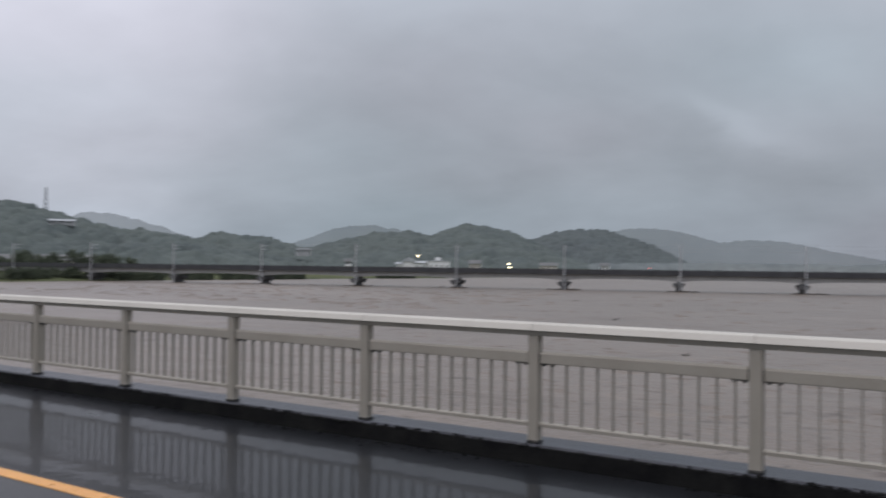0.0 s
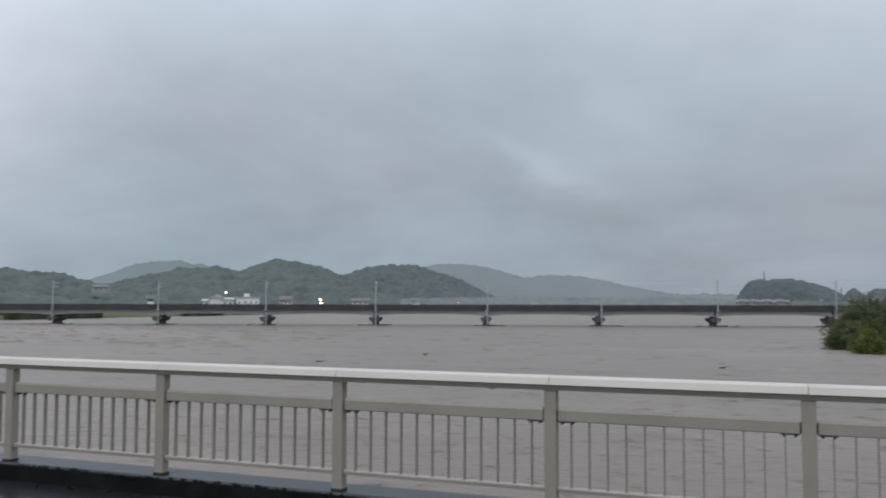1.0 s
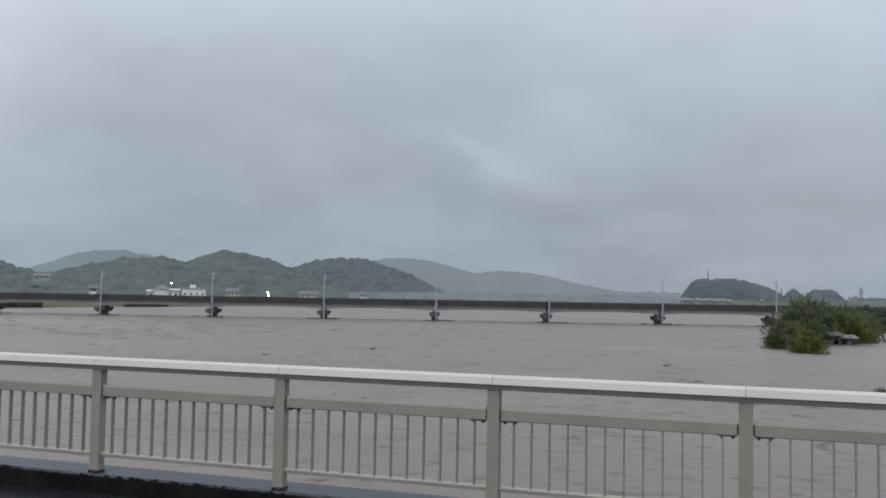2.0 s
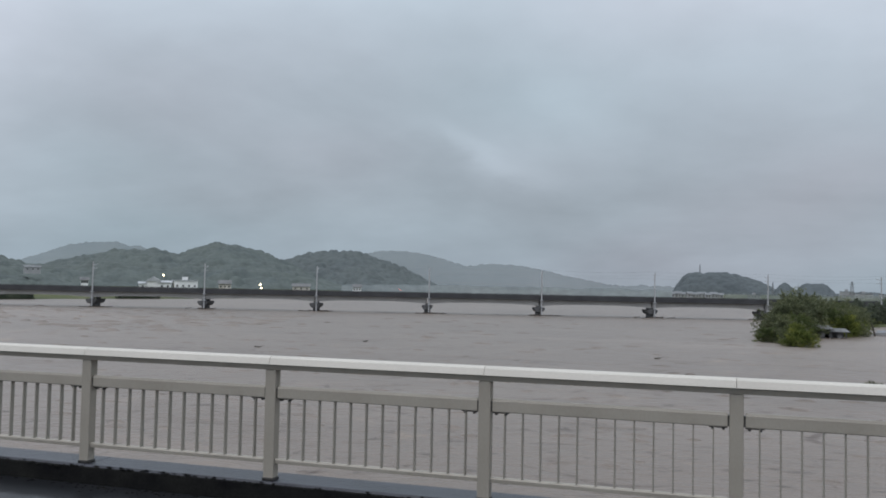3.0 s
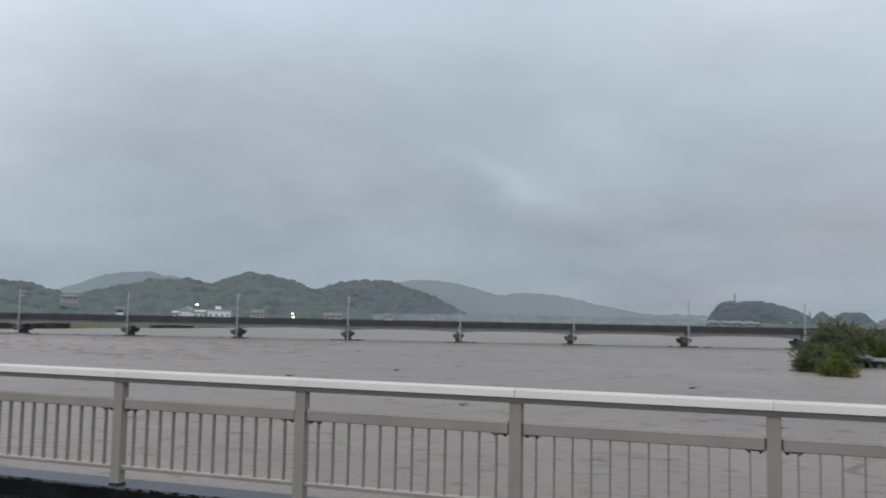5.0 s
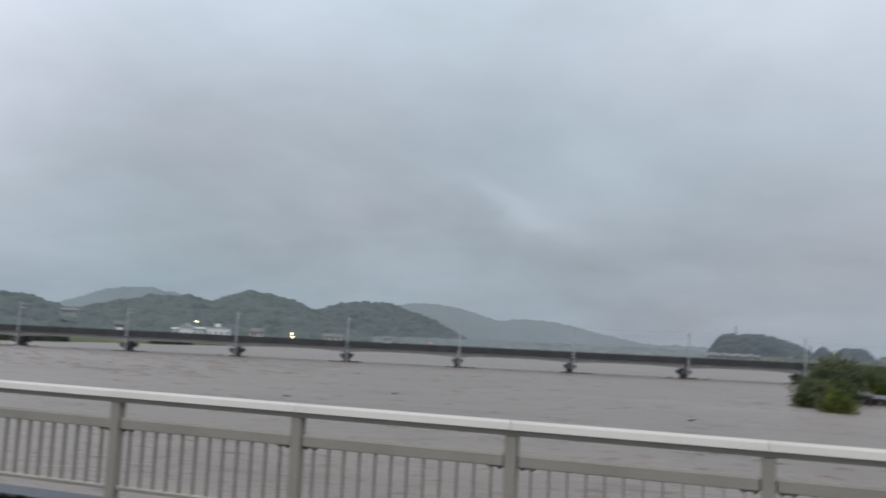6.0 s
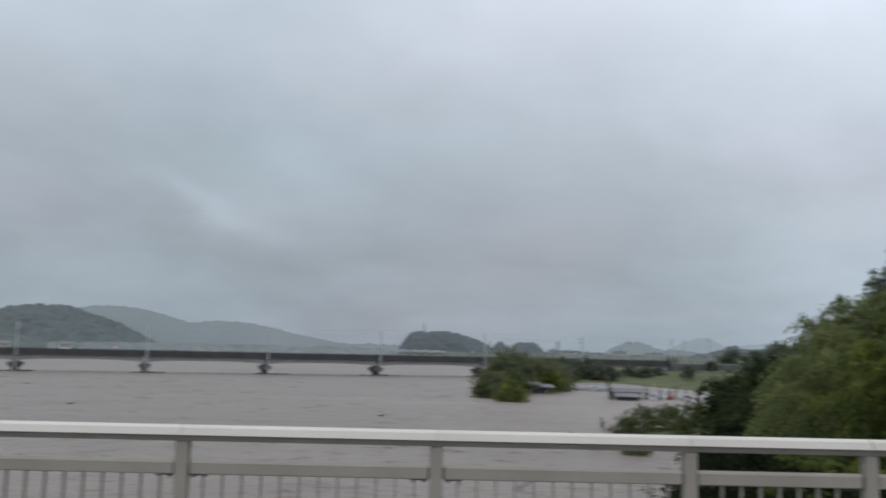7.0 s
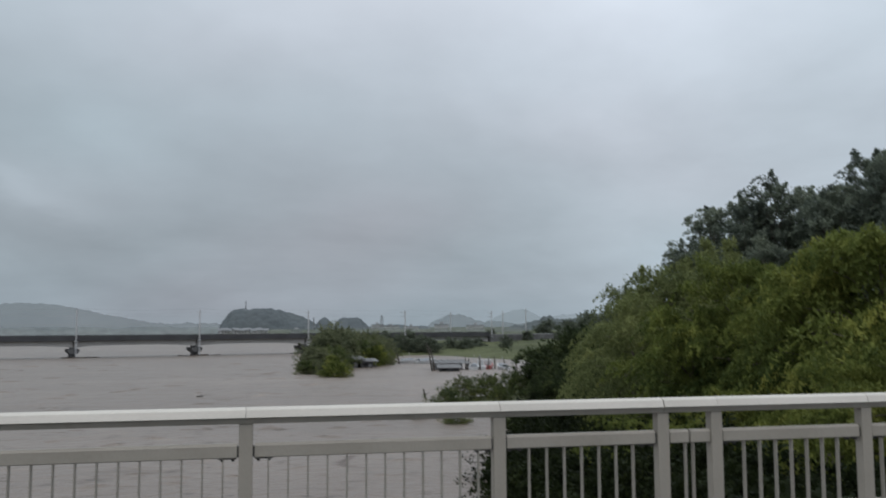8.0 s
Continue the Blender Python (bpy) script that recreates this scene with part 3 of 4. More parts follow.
    for sx in (-1, 1):
        add_box(bolt_bm, sx * 0.073 - 0.010, sx * 0.073 + 0.010, -0.025, 0.025, 0.777, 0.860)
    bracket = part("bracket", bolt_bm, M_BOLT, rail, "dark bolted bracket")
    bracket.location.x = POSTS[0] + 0.135
    cache = {}
    for i, x in enumerate(POSTS):
        if i:
            share("post", post, rail, x)
            share("post_shoe", shoe, rail, x)
        if i == len(POSTS) - 1:
            break
        span = round(POSTS[i + 1] - x, 2)
        joint = span < 1.0
        if span not in cache:
            a = part("handrail", prism(profile, 0.0, span - 0.004), M_RAILTOP, rail, "pale handrail, sky light in its colour")
            ch = part("handrail_channel", prism(channel, 0.0, span), M_BARPAINT, rail, "darkened channel standing in for the handrail's shaded underside")
            if joint:
                gap = prism(mid_p, 0.066, 0.235)
                m = part("mid_rail", gap, M_PAINT, rail)
                lo = part("bottom_rail", prism(low_p, 0.055, 0.235), M_PAINT, rail)
                for nm, pr in (("mid_rail", mid_p), ("bottom_rail", low_p)):
                    o = part(nm, prism(pr, 0.255, span - 0.055), M_PAINT, rail)
                    o.location.x = x
            else:
                m = part("mid_rail", prism(mid_p, 0.066, span - 0.066), M_PAINT, rail)
                lo = part("bottom_rail", prism(low_p, 0.055, span - 0.055), M_PAINT, rail)
            for o in (a, ch, m, lo):
                o.location.x = x
            cache[span] = (a, ch, m, lo)
        else:
            for o in cache[span]:
                share(o.name.split(".")[0], o, rail, x)
        if joint:
            offs = [0.215, 0.285]
        else:
            n = 12 if span > 1.8 else 7
            s = 0.151
            offs = [span / 2 + (k - (n - 1) / 2) * s for k in range(n)]
        for k in offs:
            if not made_bar:
                bar.location.x = x + k
                made_bar = True
            else:
                share("baluster", bar, rail, x + k)
        if not joint:
            if i:
                share("bracket", bracket, rail, x + 0.135)
            share("bracket", bracket, rail, x + span - 0.135)
    return rail


railing()


def far_railing():
    verts, faces = [], []

    def bx(x0, x1, y0, y1, z0, z1):
        i = len(verts)
        verts.extend([(x, y, z) for x in (x0, x1) for y in (y0, y1) for z in (z0, z1)])
        faces.extend([tuple(i + k for k in f) for f in ((0, 1, 3, 2), (4, 6, 7, 5), (0, 4, 5, 1), (2, 3, 7, 6), (0, 2, 6, 4), (1, 5, 7, 3))])

    for k in range(-107, -18):
        x = 2 * k - 0.05
        bx(x - 0.0525, x + 0.0525, -0.05, 0.05, 0.036, 1.03)
        for j in range(12):
            xx = x + 0.1695 + j * 0.151
            bx(xx - 0.0065, xx + 0.0065, -0.024, 0.024, 0.228, 0.774)
    bx(-214, -36.054, -0.075, 0.075, 1.032, 1.15)
    bx(-214, -36.12, -0.03, 0.03, 0.772, 0.882)
    bx(-214, -36.12, -0.025, 0.025, 0.186, 0.229)
    ob = mesh_object("far_bridge_railing", verts, faces, M_PAINT)
    tagged(ob, "beige metal railing running on along the kerb", "railing", kind="stuff")


far_railing()


def kerb_dirt():
    """Moss on the kerb's edge and wet litter in the gutter below it."""
    rr = random.Random(31)
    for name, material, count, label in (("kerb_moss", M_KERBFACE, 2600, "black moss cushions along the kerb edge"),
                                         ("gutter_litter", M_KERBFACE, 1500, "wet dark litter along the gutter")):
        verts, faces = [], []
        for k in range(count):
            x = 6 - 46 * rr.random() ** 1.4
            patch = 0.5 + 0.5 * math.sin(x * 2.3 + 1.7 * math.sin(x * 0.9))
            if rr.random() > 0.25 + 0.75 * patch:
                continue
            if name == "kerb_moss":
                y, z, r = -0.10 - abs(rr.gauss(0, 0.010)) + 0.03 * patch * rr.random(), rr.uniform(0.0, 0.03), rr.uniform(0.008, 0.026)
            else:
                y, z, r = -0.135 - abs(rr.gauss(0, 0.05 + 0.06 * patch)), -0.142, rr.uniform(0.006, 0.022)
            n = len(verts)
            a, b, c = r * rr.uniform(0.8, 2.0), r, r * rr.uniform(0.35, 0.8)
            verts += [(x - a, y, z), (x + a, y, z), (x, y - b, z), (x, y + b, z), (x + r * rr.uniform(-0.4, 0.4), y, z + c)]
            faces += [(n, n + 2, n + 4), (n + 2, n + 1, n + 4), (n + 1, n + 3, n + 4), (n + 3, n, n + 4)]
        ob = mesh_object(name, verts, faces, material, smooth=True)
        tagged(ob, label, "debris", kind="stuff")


kerb_dirt()

# ---------------------------------------------------------------- the railway bridge
RB_ANGLE = 16.89
RB_SPAN = 24.243
RB = Matrix.Translation((-153.22, 146.08, 0)) @ pose(0, 0, 0, 0, 0, RB_ANGLE)


def railway_bridge():
    first, last = -5, 9
    seg = 14
    proto = None
    for i in range(first, last):
        m = RB @ Matrix.Translation((i * RB_SPAN, 0, 0))
        if proto is None:
            e = empty("railway_span", m, "pale haunched girder span of a railway bridge", "bridge", "railway bridge spans")
            bm = bmesh.new()
            for y in (-1.9, 1.1):
                lower = []
                for k in range(seg + 1):
                    u = k / seg * 2 - 1
                    lower.append((u * (RB_SPAN / 2 - 0.15) + RB_SPAN / 2, -1.62 - 0.42 * abs(u) ** 3))
                vs = []
                for yy in (y, y + 0.8):
                    row = [bm.verts.new((x, yy, z)) for x, z in lower] + [bm.verts.new((lower[-1][0], yy, -0.62)), bm.verts.new((lower[0][0], yy, -0.62))]
                    vs.append(row)
                bm.faces.new(vs[0])
                bm.faces.new(list(reversed(vs[1])))
                n = len(vs[0])
                for a in range(n):
                    bm.faces.new((vs[0][a], vs[1][a], vs[1][(a + 1) % n], vs[0][(a + 1) % n]))
            part("girder", bm, M_GIRDER, e)
            bm = bmesh.new()
            add_box(bm, 0.05, RB_SPAN - 0.05, -2.5, 2.5, -0.62, -0.40)
            part("track_slab", bm, M_TRACKSIDE, e)
            bm = bmesh.new()
            add_box(bm, 0.05, RB_SPAN - 0.05, -2.62, -2.5, -0.72, 0.30)
            for z in (0.40, 0.50):
                add_box(bm, 0.05, RB_SPAN - 0.05, -2.60, -2.55, z - 0.05, z)
            for k in range(14):
                xx = 0.4 + k * (RB_SPAN - 0.8) / 13
                add_box(bm, xx - 0.04, xx + 0.04, -2.60, -2.53, 0.22, 0.50)
            part("walkway_parapet", bm, M_TRACKSIDE, e, "dark walkway parapet with handrails")
            bm = bmesh.new()
            for y in (-0.55, 0.55):
                add_box(bm, 0, RB_SPAN, y - 0.035, y + 0.035, -0.15, 0.0)
            for k in range(0, 43):
                add_box(bm, k * 0.6 + 0.2, k * 0.6 + 0.42, -1.1, 1.1, -0.40, -0.15)
            part("rails", bm, M_TRACKSIDE, e)
            bm = bmesh.new()
            add_box(bm, 0.05, RB_SPAN - 0.05, 2.5, 2.62, -0.72, 0.30)
            part("walkway_parapet", bm, M_TRACKSIDE, e)
            proto = e
        else:
            copy_thing(proto, m)
    # piers: hammerhead on a rounded stem, bearings on top
    pier = None
    for i in range(first, last + 1):
        m = RB @ Matrix.Translation((i * RB_SPAN, 0, 0))
        if pier is None:
            pier = empty("railway_pier", m, "dark stained hammerhead pier in the flood", "bridge pier", "railway bridge piers")
            bm = bmesh.new()
            r = bmesh.ops.create_cone(bm, cap_ends=True, segments=18, radius1=1.0, radius2=0.92, depth=5.4)
            bmesh.ops.scale(bm, vec=(0.76, 2.3, 1), verts=r["verts"])
            bmesh.ops.translate(bm, vec=(0, 0, -5.8), verts=r["verts"])
            part("stem", bm, M_PIER, pier)
            bm = prism([(-1.15, -2.35), (1.15, -2.35), (1.15, -2.75), (0.66, -3.35), (-0.66, -3.35), (-1.15, -2.75)], -2.7, 2.7)
            bmesh.ops.rotate(bm, matrix=Matrix.Rotation(radians(90), 3, "Z"), verts=bm.verts)
            bmesh.ops.bevel(bm, geom=bm.edges[:], offset=0.10, segments=2, affect="EDGES")
            part("cap", bm, M_PIER, pier)
            for y in (-1.5, 1.5):
                part("bearing", box(-0.4, 0.4, y - 0.35, y + 0.35, -2.46, -1.95, 0.03), M_PIER, pier)
        else:
            copy_thing(pier, m)
    mast = None
    for i in range(first, last + 1):
        m = RB @ Matrix.Translation((i * RB_SPAN + 0.40, -2.95, 0))
        if mast is None:
            mast = empty("catenary_mast", m, "pale concrete catenary mast beside the track", "mast", "masts along the railway")
            bm = bmesh.new()
            add_tube(bm, (0, 0, -4.6), (0, 0, 5.65), 0.165, 0.115, 10)
            part("pole", bm, M_POLE, mast)
            bm = bmesh.new()
            add_tube(bm, (0, 0, 5.0), (0, 2.6, 5.3), 0.05, 0.05, 6)
            add_tube(bm, (0, 0, 4.2), (0, 2.4, 4.3), 0.05, 0.05, 6)
            add_tube(bm, (0, 0, 4.25), (0, 2.2, 5.2), 0.03, 0.03, 6)
            arm = part("bracket_arm", bm, M_STEEL, mast)
            for yy, zz in ((0.35, 5.04), (0.35, 4.22)):
                bm = bmesh.new()
                add_tube(bm, (0, yy, zz), (0, yy + 0.4, zz + 0.03), 0.09, 0.09, 8)
                part("insulator", bm, M_POLE, arm)
            for z in (-0.8, -2.2):
                part("clamp", box(-0.3, 0.3, -0.28, 0.36, z - 0.1, z + 0.1, 0.02), M_STEEL, mast)
        else:
            copy_thing(mast, m)
    e = empty("overhead_wire", RB, "thin overhead wires above the track", "wire")
    for y, z, sag in ((-2.95 + 2.5, 4.3, 0.0), (-2.95 + 2.5, 5.2, 0.5), (-2.95, 5.8, 0.35)):
        bm = bmesh.new()
        for i in range(first, last):
            pts = [Vector((RB_SPAN * (i + k / 6), y, z - sag * (1 - (k / 3 - 1) ** 2))) for k in range(7)]
            for p, q in zip(pts, pts[1:]):
                add_tube(bm, p, q, 0.010, 0.010, 4)
        part("wire", bm, M_WIRE, e)
    # low beam just above the water, standing in for a faint dark streak
    streak_beam = empty("river_sill", RB, "low dark beam standing in for a streak on the water between piers", "weir", kind="structure")
    part("beam", box(RB_SPAN * 3.1, RB_SPAN * 7.4, -3.1, -2.8, WATER - 0.5, WATER + 0.015, 0.05), M_PIER, streak_beam)
    ab = empty("abutment", RB @ Matrix.Translation((last * RB_SPAN, 0, 0)), "concrete bridge abutment in the grassy levee", "abutment", kind="structure")
    part("wall", box(0.0, 60, -3.2, 3.2, -5.5, -0.2, 0.1), M_PIER, ab)


railway_bridge()


# ---------------------------------------------------------------- trees
def leaf_quads(centres, outward, size, rng, droop=0.0, slim=0.4):
    """Small pointed leaf blades at the given centres, facing outwards and up from their spray."""
    n = len(centres)
    face = outward * 0.9 + rng.normal(size=(n, 3)) * 0.55
    face[:, 2] += 0.55
    face /= np.linalg.norm(face, axis=1)[:, None] + 1e-9
    d = np.cross(face, rng.normal(size=(n, 3)))
    d[:, 2] -= droop * 0.6
    d /= np.linalg.norm(d, axis=1)[:, None] + 1e-9
    s = np.cross(d, face)
    s /= np.linalg.norm(s, axis=1)[:, None] + 1e-9
    k = size * rng.uniform(0.6, 1.35, (n, 1))
    verts = np.stack([centres - d * k * 0.5, centres + s * k * slim * 0.5, centres + d * k * 0.5, centres - s * k * slim * 0.5], 1).reshape(-1, 3)
    return verts, np.arange(4 * n).reshape(-1, 4)


def leaf_mesh(name, verts, faces, material):
    me = bpy.data.meshes.new(name)
    me.vertices.add(len(verts))
    me.vertices.foreach_set("co", np.asarray(verts, np.float32).ravel())
    me.loops.add(faces.size)
    me.loops.foreach_set("vertex_index", faces.ravel().astype(np.int32))
    me.polygons.add(len(faces))
    me.polygons.foreach_set("loop_start", (np.arange(len(faces)) * 4).astype(np.int32))
    me.materials.append(material)
    me.update(calc_edges=True)
    return me


def tree(name, seed, height, radius, leaves, size, leaf, label, low=0.25, sprays=26, droop=0.5, slim=0.4, lean=0.0, spread=0.3, category="tree", plumes=2):
    """Tapered trunk, forked limbs, and sprays of leaves round the limb ends; base at the origin."""
    rng = np.random.default_rng(seed)
    e = empty(name, pose(0, 0, 0), label, category)
    bm = bmesh.new()
    joints = [Vector((0, 0, -0.6))]
    for k in range(1, 5):
        joints.append(Vector((lean * height * (k / 4) ** 1.5 + rng.normal() * 0.03 * height, rng.normal() * 0.03 * height, height * 0.8 * k / 4)))
    r0 = 0.02 * height + 0.02
    for k in range(4):
        add_tube(bm, joints[k], joints[k + 1], r0 * (1 - 0.2 * k), r0 * (0.8 - 0.2 * k), 7)
    ends = []
    for i in range(sprays):
        h = low + (1 - low) * (i + rng.random()) / sprays
        k = min(3, int(h * 4))
        start = joints[k].lerp(joints[k + 1], min(1.0, h * 4 - k))
        a = i * 2.4 + rng.normal() * 0.5
        wide = radius * (0.45 + 0.75 * math.sin(math.pi * min(1, 0.22 + 0.75 * h))) * rng.uniform(0.55, 1.12)
        wide *= 1.0 if h < 0.8 else 0.75
        tip = start + Vector((math.cos(a) * wide, math.sin(a) * wide, height * rng.uniform(0.02, 0.22)))
        mid = start.lerp(tip, 0.55) + Vector((0, 0, height * 0.05))
        rr = r0 * 0.38 * (1.1 - h)
        add_tube(bm, start, mid, rr + 0.012, rr * 0.6 + 0.01, 5)
        add_tube(bm, mid, tip, rr * 0.6 + 0.01, 0.008, 5)
        ends += [(tip, 1.0), (mid, 0.7)]
    part("trunk", bm, M_BARK, e)
    pts, outs = [], []
    lumps = 6
    per = max(6, leaves // (len(ends) * lumps))
    axis = np.array((0, 0, height * 0.45))
    for tip, w in ends:
        away = np.array(tip) - axis
        away /= np.linalg.norm(away) + 1e-9
        for k in range(lumps):
            u = rng.normal(size=(per, 3))
            u /= np.linalg.norm(u, axis=1)[:, None]
            if k < lumps - plumes:
                c = np.array(tip) + rng.normal(size=3) * radius * spread * w * np.array((0.85, 0.85, 0.6))
                rad = radius * spread * rng.uniform(0.38, 0.72)
                q = u * rad * rng.uniform(0.45, 1.1, (per, 1)) * np.array((1, 1, 0.62))
                q[:, 2] -= droop * rng.random(per) ** 2 * rad * 1.1
                pts.append(c + q)
            else:
                way = away + rng.normal(size=3) * 0.55
                way[2] += 0.45
                way /= np.linalg.norm(way)
                t = rng.random((per, 1)) ** 0.8
                reach = radius * rng.uniform(0.35, 0.7)
                arc = np.array(tip) + way * t * reach
                arc[:, 2:] -= droop * 0.55 * reach * t ** 2
                pts.append(arc + u * radius * 0.10 * (1.15 - t) * rng.uniform(0.4, 1.2, (per, 1)))
            outs.append(u)
    pts, outs = np.concatenate(pts), np.concatenate(outs)
    pts[:, 2] = np.maximum(pts[:, 2], 0.02 * height)
    v, f = leaf_quads(pts, outs, size, rng, droop, slim)
    crown = new("crown", leaf_mesh("crown", v, f, leaf))
    crown.parent = e
    return e


def stand(protos, spots, group, labels=None):
    """Trees from a few grown ones: the first use of each is the thing itself, the rest are copies."""
    used = set()
    rng = random.Random(5)
    for i, (k, x, y, z, s) in enumerate(spots):
        m = pose(x, y, z, 0, 0, rng.uniform(0, 360)) @ Matrix.Diagonal((s * rng.uniform(0.92, 1.08), s * rng.uniform(0.92, 1.08), s, 1))
        p = protos[k]
        if k not in used:
            used.add(k)
            p.matrix_world = m
            ob = p
        else:
            ob = copy_thing(p, pose(0, 0, 0))
            ob.matrix_world = m
        tagged(ob, group=group)


def polar(az, r):
    return r * math.sin(radians(az)), -7 + r * math.cos(radians(az))


willows = [tree("willow_tree", 11 + k, 8.0, 3.2, 38000, 0.19, M_WILLOW, "leafy yellow-green willow on the river bank", 0.15, 38, 1.5, 0.30, 0.05, 0.28, "tree", 5)
           for k in range(3)]
pale_willows = [tree("pale_willow_tree", 21 + k, 8.0, 3.0, 34000, 0.17, M_PALEWILLOW, "feathery pale green willow at the bank's edge", 0.12, 38, 1.6, 0.28, -0.03, 0.26, "tree", 5)
                for k in range(2)]
talls = [tree("tall_tree", 31 + k, 13.0, 2.5, 46000, 0.17, M_GREYLEAF, "tall grey-green tree with a ragged top", 0.12, 54, 1.1, 0.34, 0.05 - 0.05 * k, 0.24, "tree", 5)
         for k in range(3)]
darks = [tree("broadleaf_tree", 51 + k, 6.5, 3.1, 20000, 0.24, M_DARKLEAF, "dense dark green tree at the water's edge", 0.05, 30, 0.4, 0.5, 0.0, 0.34)
         for k in range(3)]
shrubs = [tree("shrub", 71 + k, 3.2, 2.0, 12000, 0.16, M_BUSHLEAF, "half-drowned green shrub in the flood", 0.0, 22, 0.3, 0.5, 0.0, 0.40, "shrub")
          for k in range(3)]
thicket = [tree("undergrowth_bush", 131 + k, 3.4, 2.1, 12000, 0.2, M_UNDERLEAF, "undergrowth beneath the willows, shade in its leaf colour", 0.0, 22, 0.4, 0.45, 0.0, 0.40, "shrub")
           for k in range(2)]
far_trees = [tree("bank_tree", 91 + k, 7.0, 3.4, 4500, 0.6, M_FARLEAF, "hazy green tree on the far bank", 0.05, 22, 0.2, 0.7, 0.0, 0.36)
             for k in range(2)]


def bank_level(x, y):
    a = np.array([float(x)])
    b = np.array([float(y)])
    return float(ground_height(a, b, a)[0])


def plant(rows):
    """rows: kind, bearing, distance, top height above the kerb, grown height."""
    out = []
    for k, az, r, top, grown in rows:
        x, y = polar(az, r)
        z = max(bank_level(x, y), WATER - 0.3) - 0.1
        out.append((k, x, y, z, (top - z) / grown))
    return out


stand(talls, plant([
    (0, 27.2, 50, 6.1, 13.6), (1, 28.4, 48, 7.8, 13.6), (2, 29.8, 47, 8.4, 13.6), (0, 31.3, 46, 9.0, 13.6), (1, 33.0, 45, 9.3, 13.6),
    (2, 34.6, 44, 8.6, 13.6), (0, 36.4, 43, 8.8, 13.6), (1, 38.8, 42, 9.8, 13.6), (2, 41.0, 40, 10.0, 13.6), (2, 31.8, 52, 8.6, 13.6),
    (1, 37.2, 50, 9.4, 13.6), (0, 44.0, 39, 10.2, 13.6), (2, 33.6, 47, 9.2, 13.6), (0, 35.4, 46, 8.7, 13.6), (1, 38.2, 45, 9.4, 13.6),
    (2, 40.0, 44, 10.2, 13.6), (0, 31.4, 42, 6.4, 13.6), (1, 29.4, 42, 5.4, 13.6), (0, 42.4, 44, 10.0, 13.6), (0, 47, 38, 10.2, 13.6)]), "tall trees on the bank")
stand(pale_willows, plant([
    (0, 24.8, 46, 4.2, 8.1), (1, 26.3, 42, 4.9, 8.1), (0, 28.2, 40, 4.9, 8.1), (1, 24.6, 39, 2.8, 8.1), (0, 30.4, 37, 4.6, 8.1),
    (1, 26.8, 36, 2.4, 8.1)]), "pale willows on the bank")
stand(willows, plant([
    (1, 28.2, 33, 2.4, 8.1),
    (2, 22.6, 27, -0.8, 8.6), (0, 25.2, 25, -0.7, 8.6), (2, 31.0, 34, 4.2, 8.3), (0, 33.8, 31, 3.2, 8.4), (1, 36.4, 29, 4.6, 8.6),
    (2, 39.8, 27, 5.0, 8.6), (0, 43.5, 26, 5.2, 8.6), (1, 30.0, 26, 0.4, 8.6), (2, 34.8, 23, 1.2, 8.6), (0, 40.0, 21, 2.0, 8.6),
    (2, 27.2, 31, -0.2, 8.6), (1, 45.0, 20, 2.0, 8.6)]), "willows on the bank")
stand(darks, plant([
    (0, 18.3, 68, 0.6, 7.0), (1, 20.3, 64, 1.6, 7.0), (2, 22.4, 60, 2.0, 7.0), (0, 24.6, 57, 2.2, 7.0), (1, 19.4, 56, -0.2, 7.0),
    (2, 21.8, 50, 0.6, 7.0), (0, 23.4, 42, 0.0, 7.0), (1, 18.6, 60, -1.0, 7.0), (2, 34, 36, 1.5, 7.0), (0, 38, 33, 1.5, 7.0),
    (1, 30, 37, 1.0, 7.0), (2, 27.0, 40, 0.5, 7.0)]), "dark trees on the bank")
stand(shrubs, plant([
    (0, 13.0, 69, -2.2, 3.5), (1, 14.6, 70, -2.0, 3.5), (2, 16.2, 71, -1.9, 3.5), (0, 17.4, 70, -1.6, 3.5), (1, 15.4, 66, -2.6, 3.5),
    (0, 8.6, 60, -3.55, 3.5), (1, 10.1, 56.8, -3.5, 3.5), (2, 11.9, 60, -2.5, 3.5), (0, 12.6, 53.6, -3.2, 3.5)]), "shrubs in the flood")
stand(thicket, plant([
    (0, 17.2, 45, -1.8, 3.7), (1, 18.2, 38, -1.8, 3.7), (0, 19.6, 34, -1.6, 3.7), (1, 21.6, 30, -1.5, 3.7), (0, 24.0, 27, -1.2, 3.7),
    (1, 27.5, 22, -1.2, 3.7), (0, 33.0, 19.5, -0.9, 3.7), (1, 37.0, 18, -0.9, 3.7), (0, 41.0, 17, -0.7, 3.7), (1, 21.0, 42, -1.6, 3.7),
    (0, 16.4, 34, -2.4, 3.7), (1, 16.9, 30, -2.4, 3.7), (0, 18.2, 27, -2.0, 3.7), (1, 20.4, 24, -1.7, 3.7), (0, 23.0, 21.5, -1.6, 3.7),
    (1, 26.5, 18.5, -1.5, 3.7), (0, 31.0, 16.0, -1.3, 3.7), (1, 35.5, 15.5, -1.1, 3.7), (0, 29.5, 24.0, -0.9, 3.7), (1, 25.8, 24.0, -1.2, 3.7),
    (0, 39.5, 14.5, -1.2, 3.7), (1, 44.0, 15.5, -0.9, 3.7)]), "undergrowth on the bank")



def hedge(ax, ay, bx, by, height, seed):
    """A clipped hedge between two points of the bank, a shell of leaves on a solid core."""
    rr = random.Random(seed)
    length = math.hypot(bx - ax, by - ay)
    e = empty("hedge", pose(ax, ay, WATER - 0.25, 0, 0, math.degrees(math.atan2(by - ay, bx - ax))),
              "dark green clipped hedge on the flooded far bank", "hedge", "hedges on the far bank")
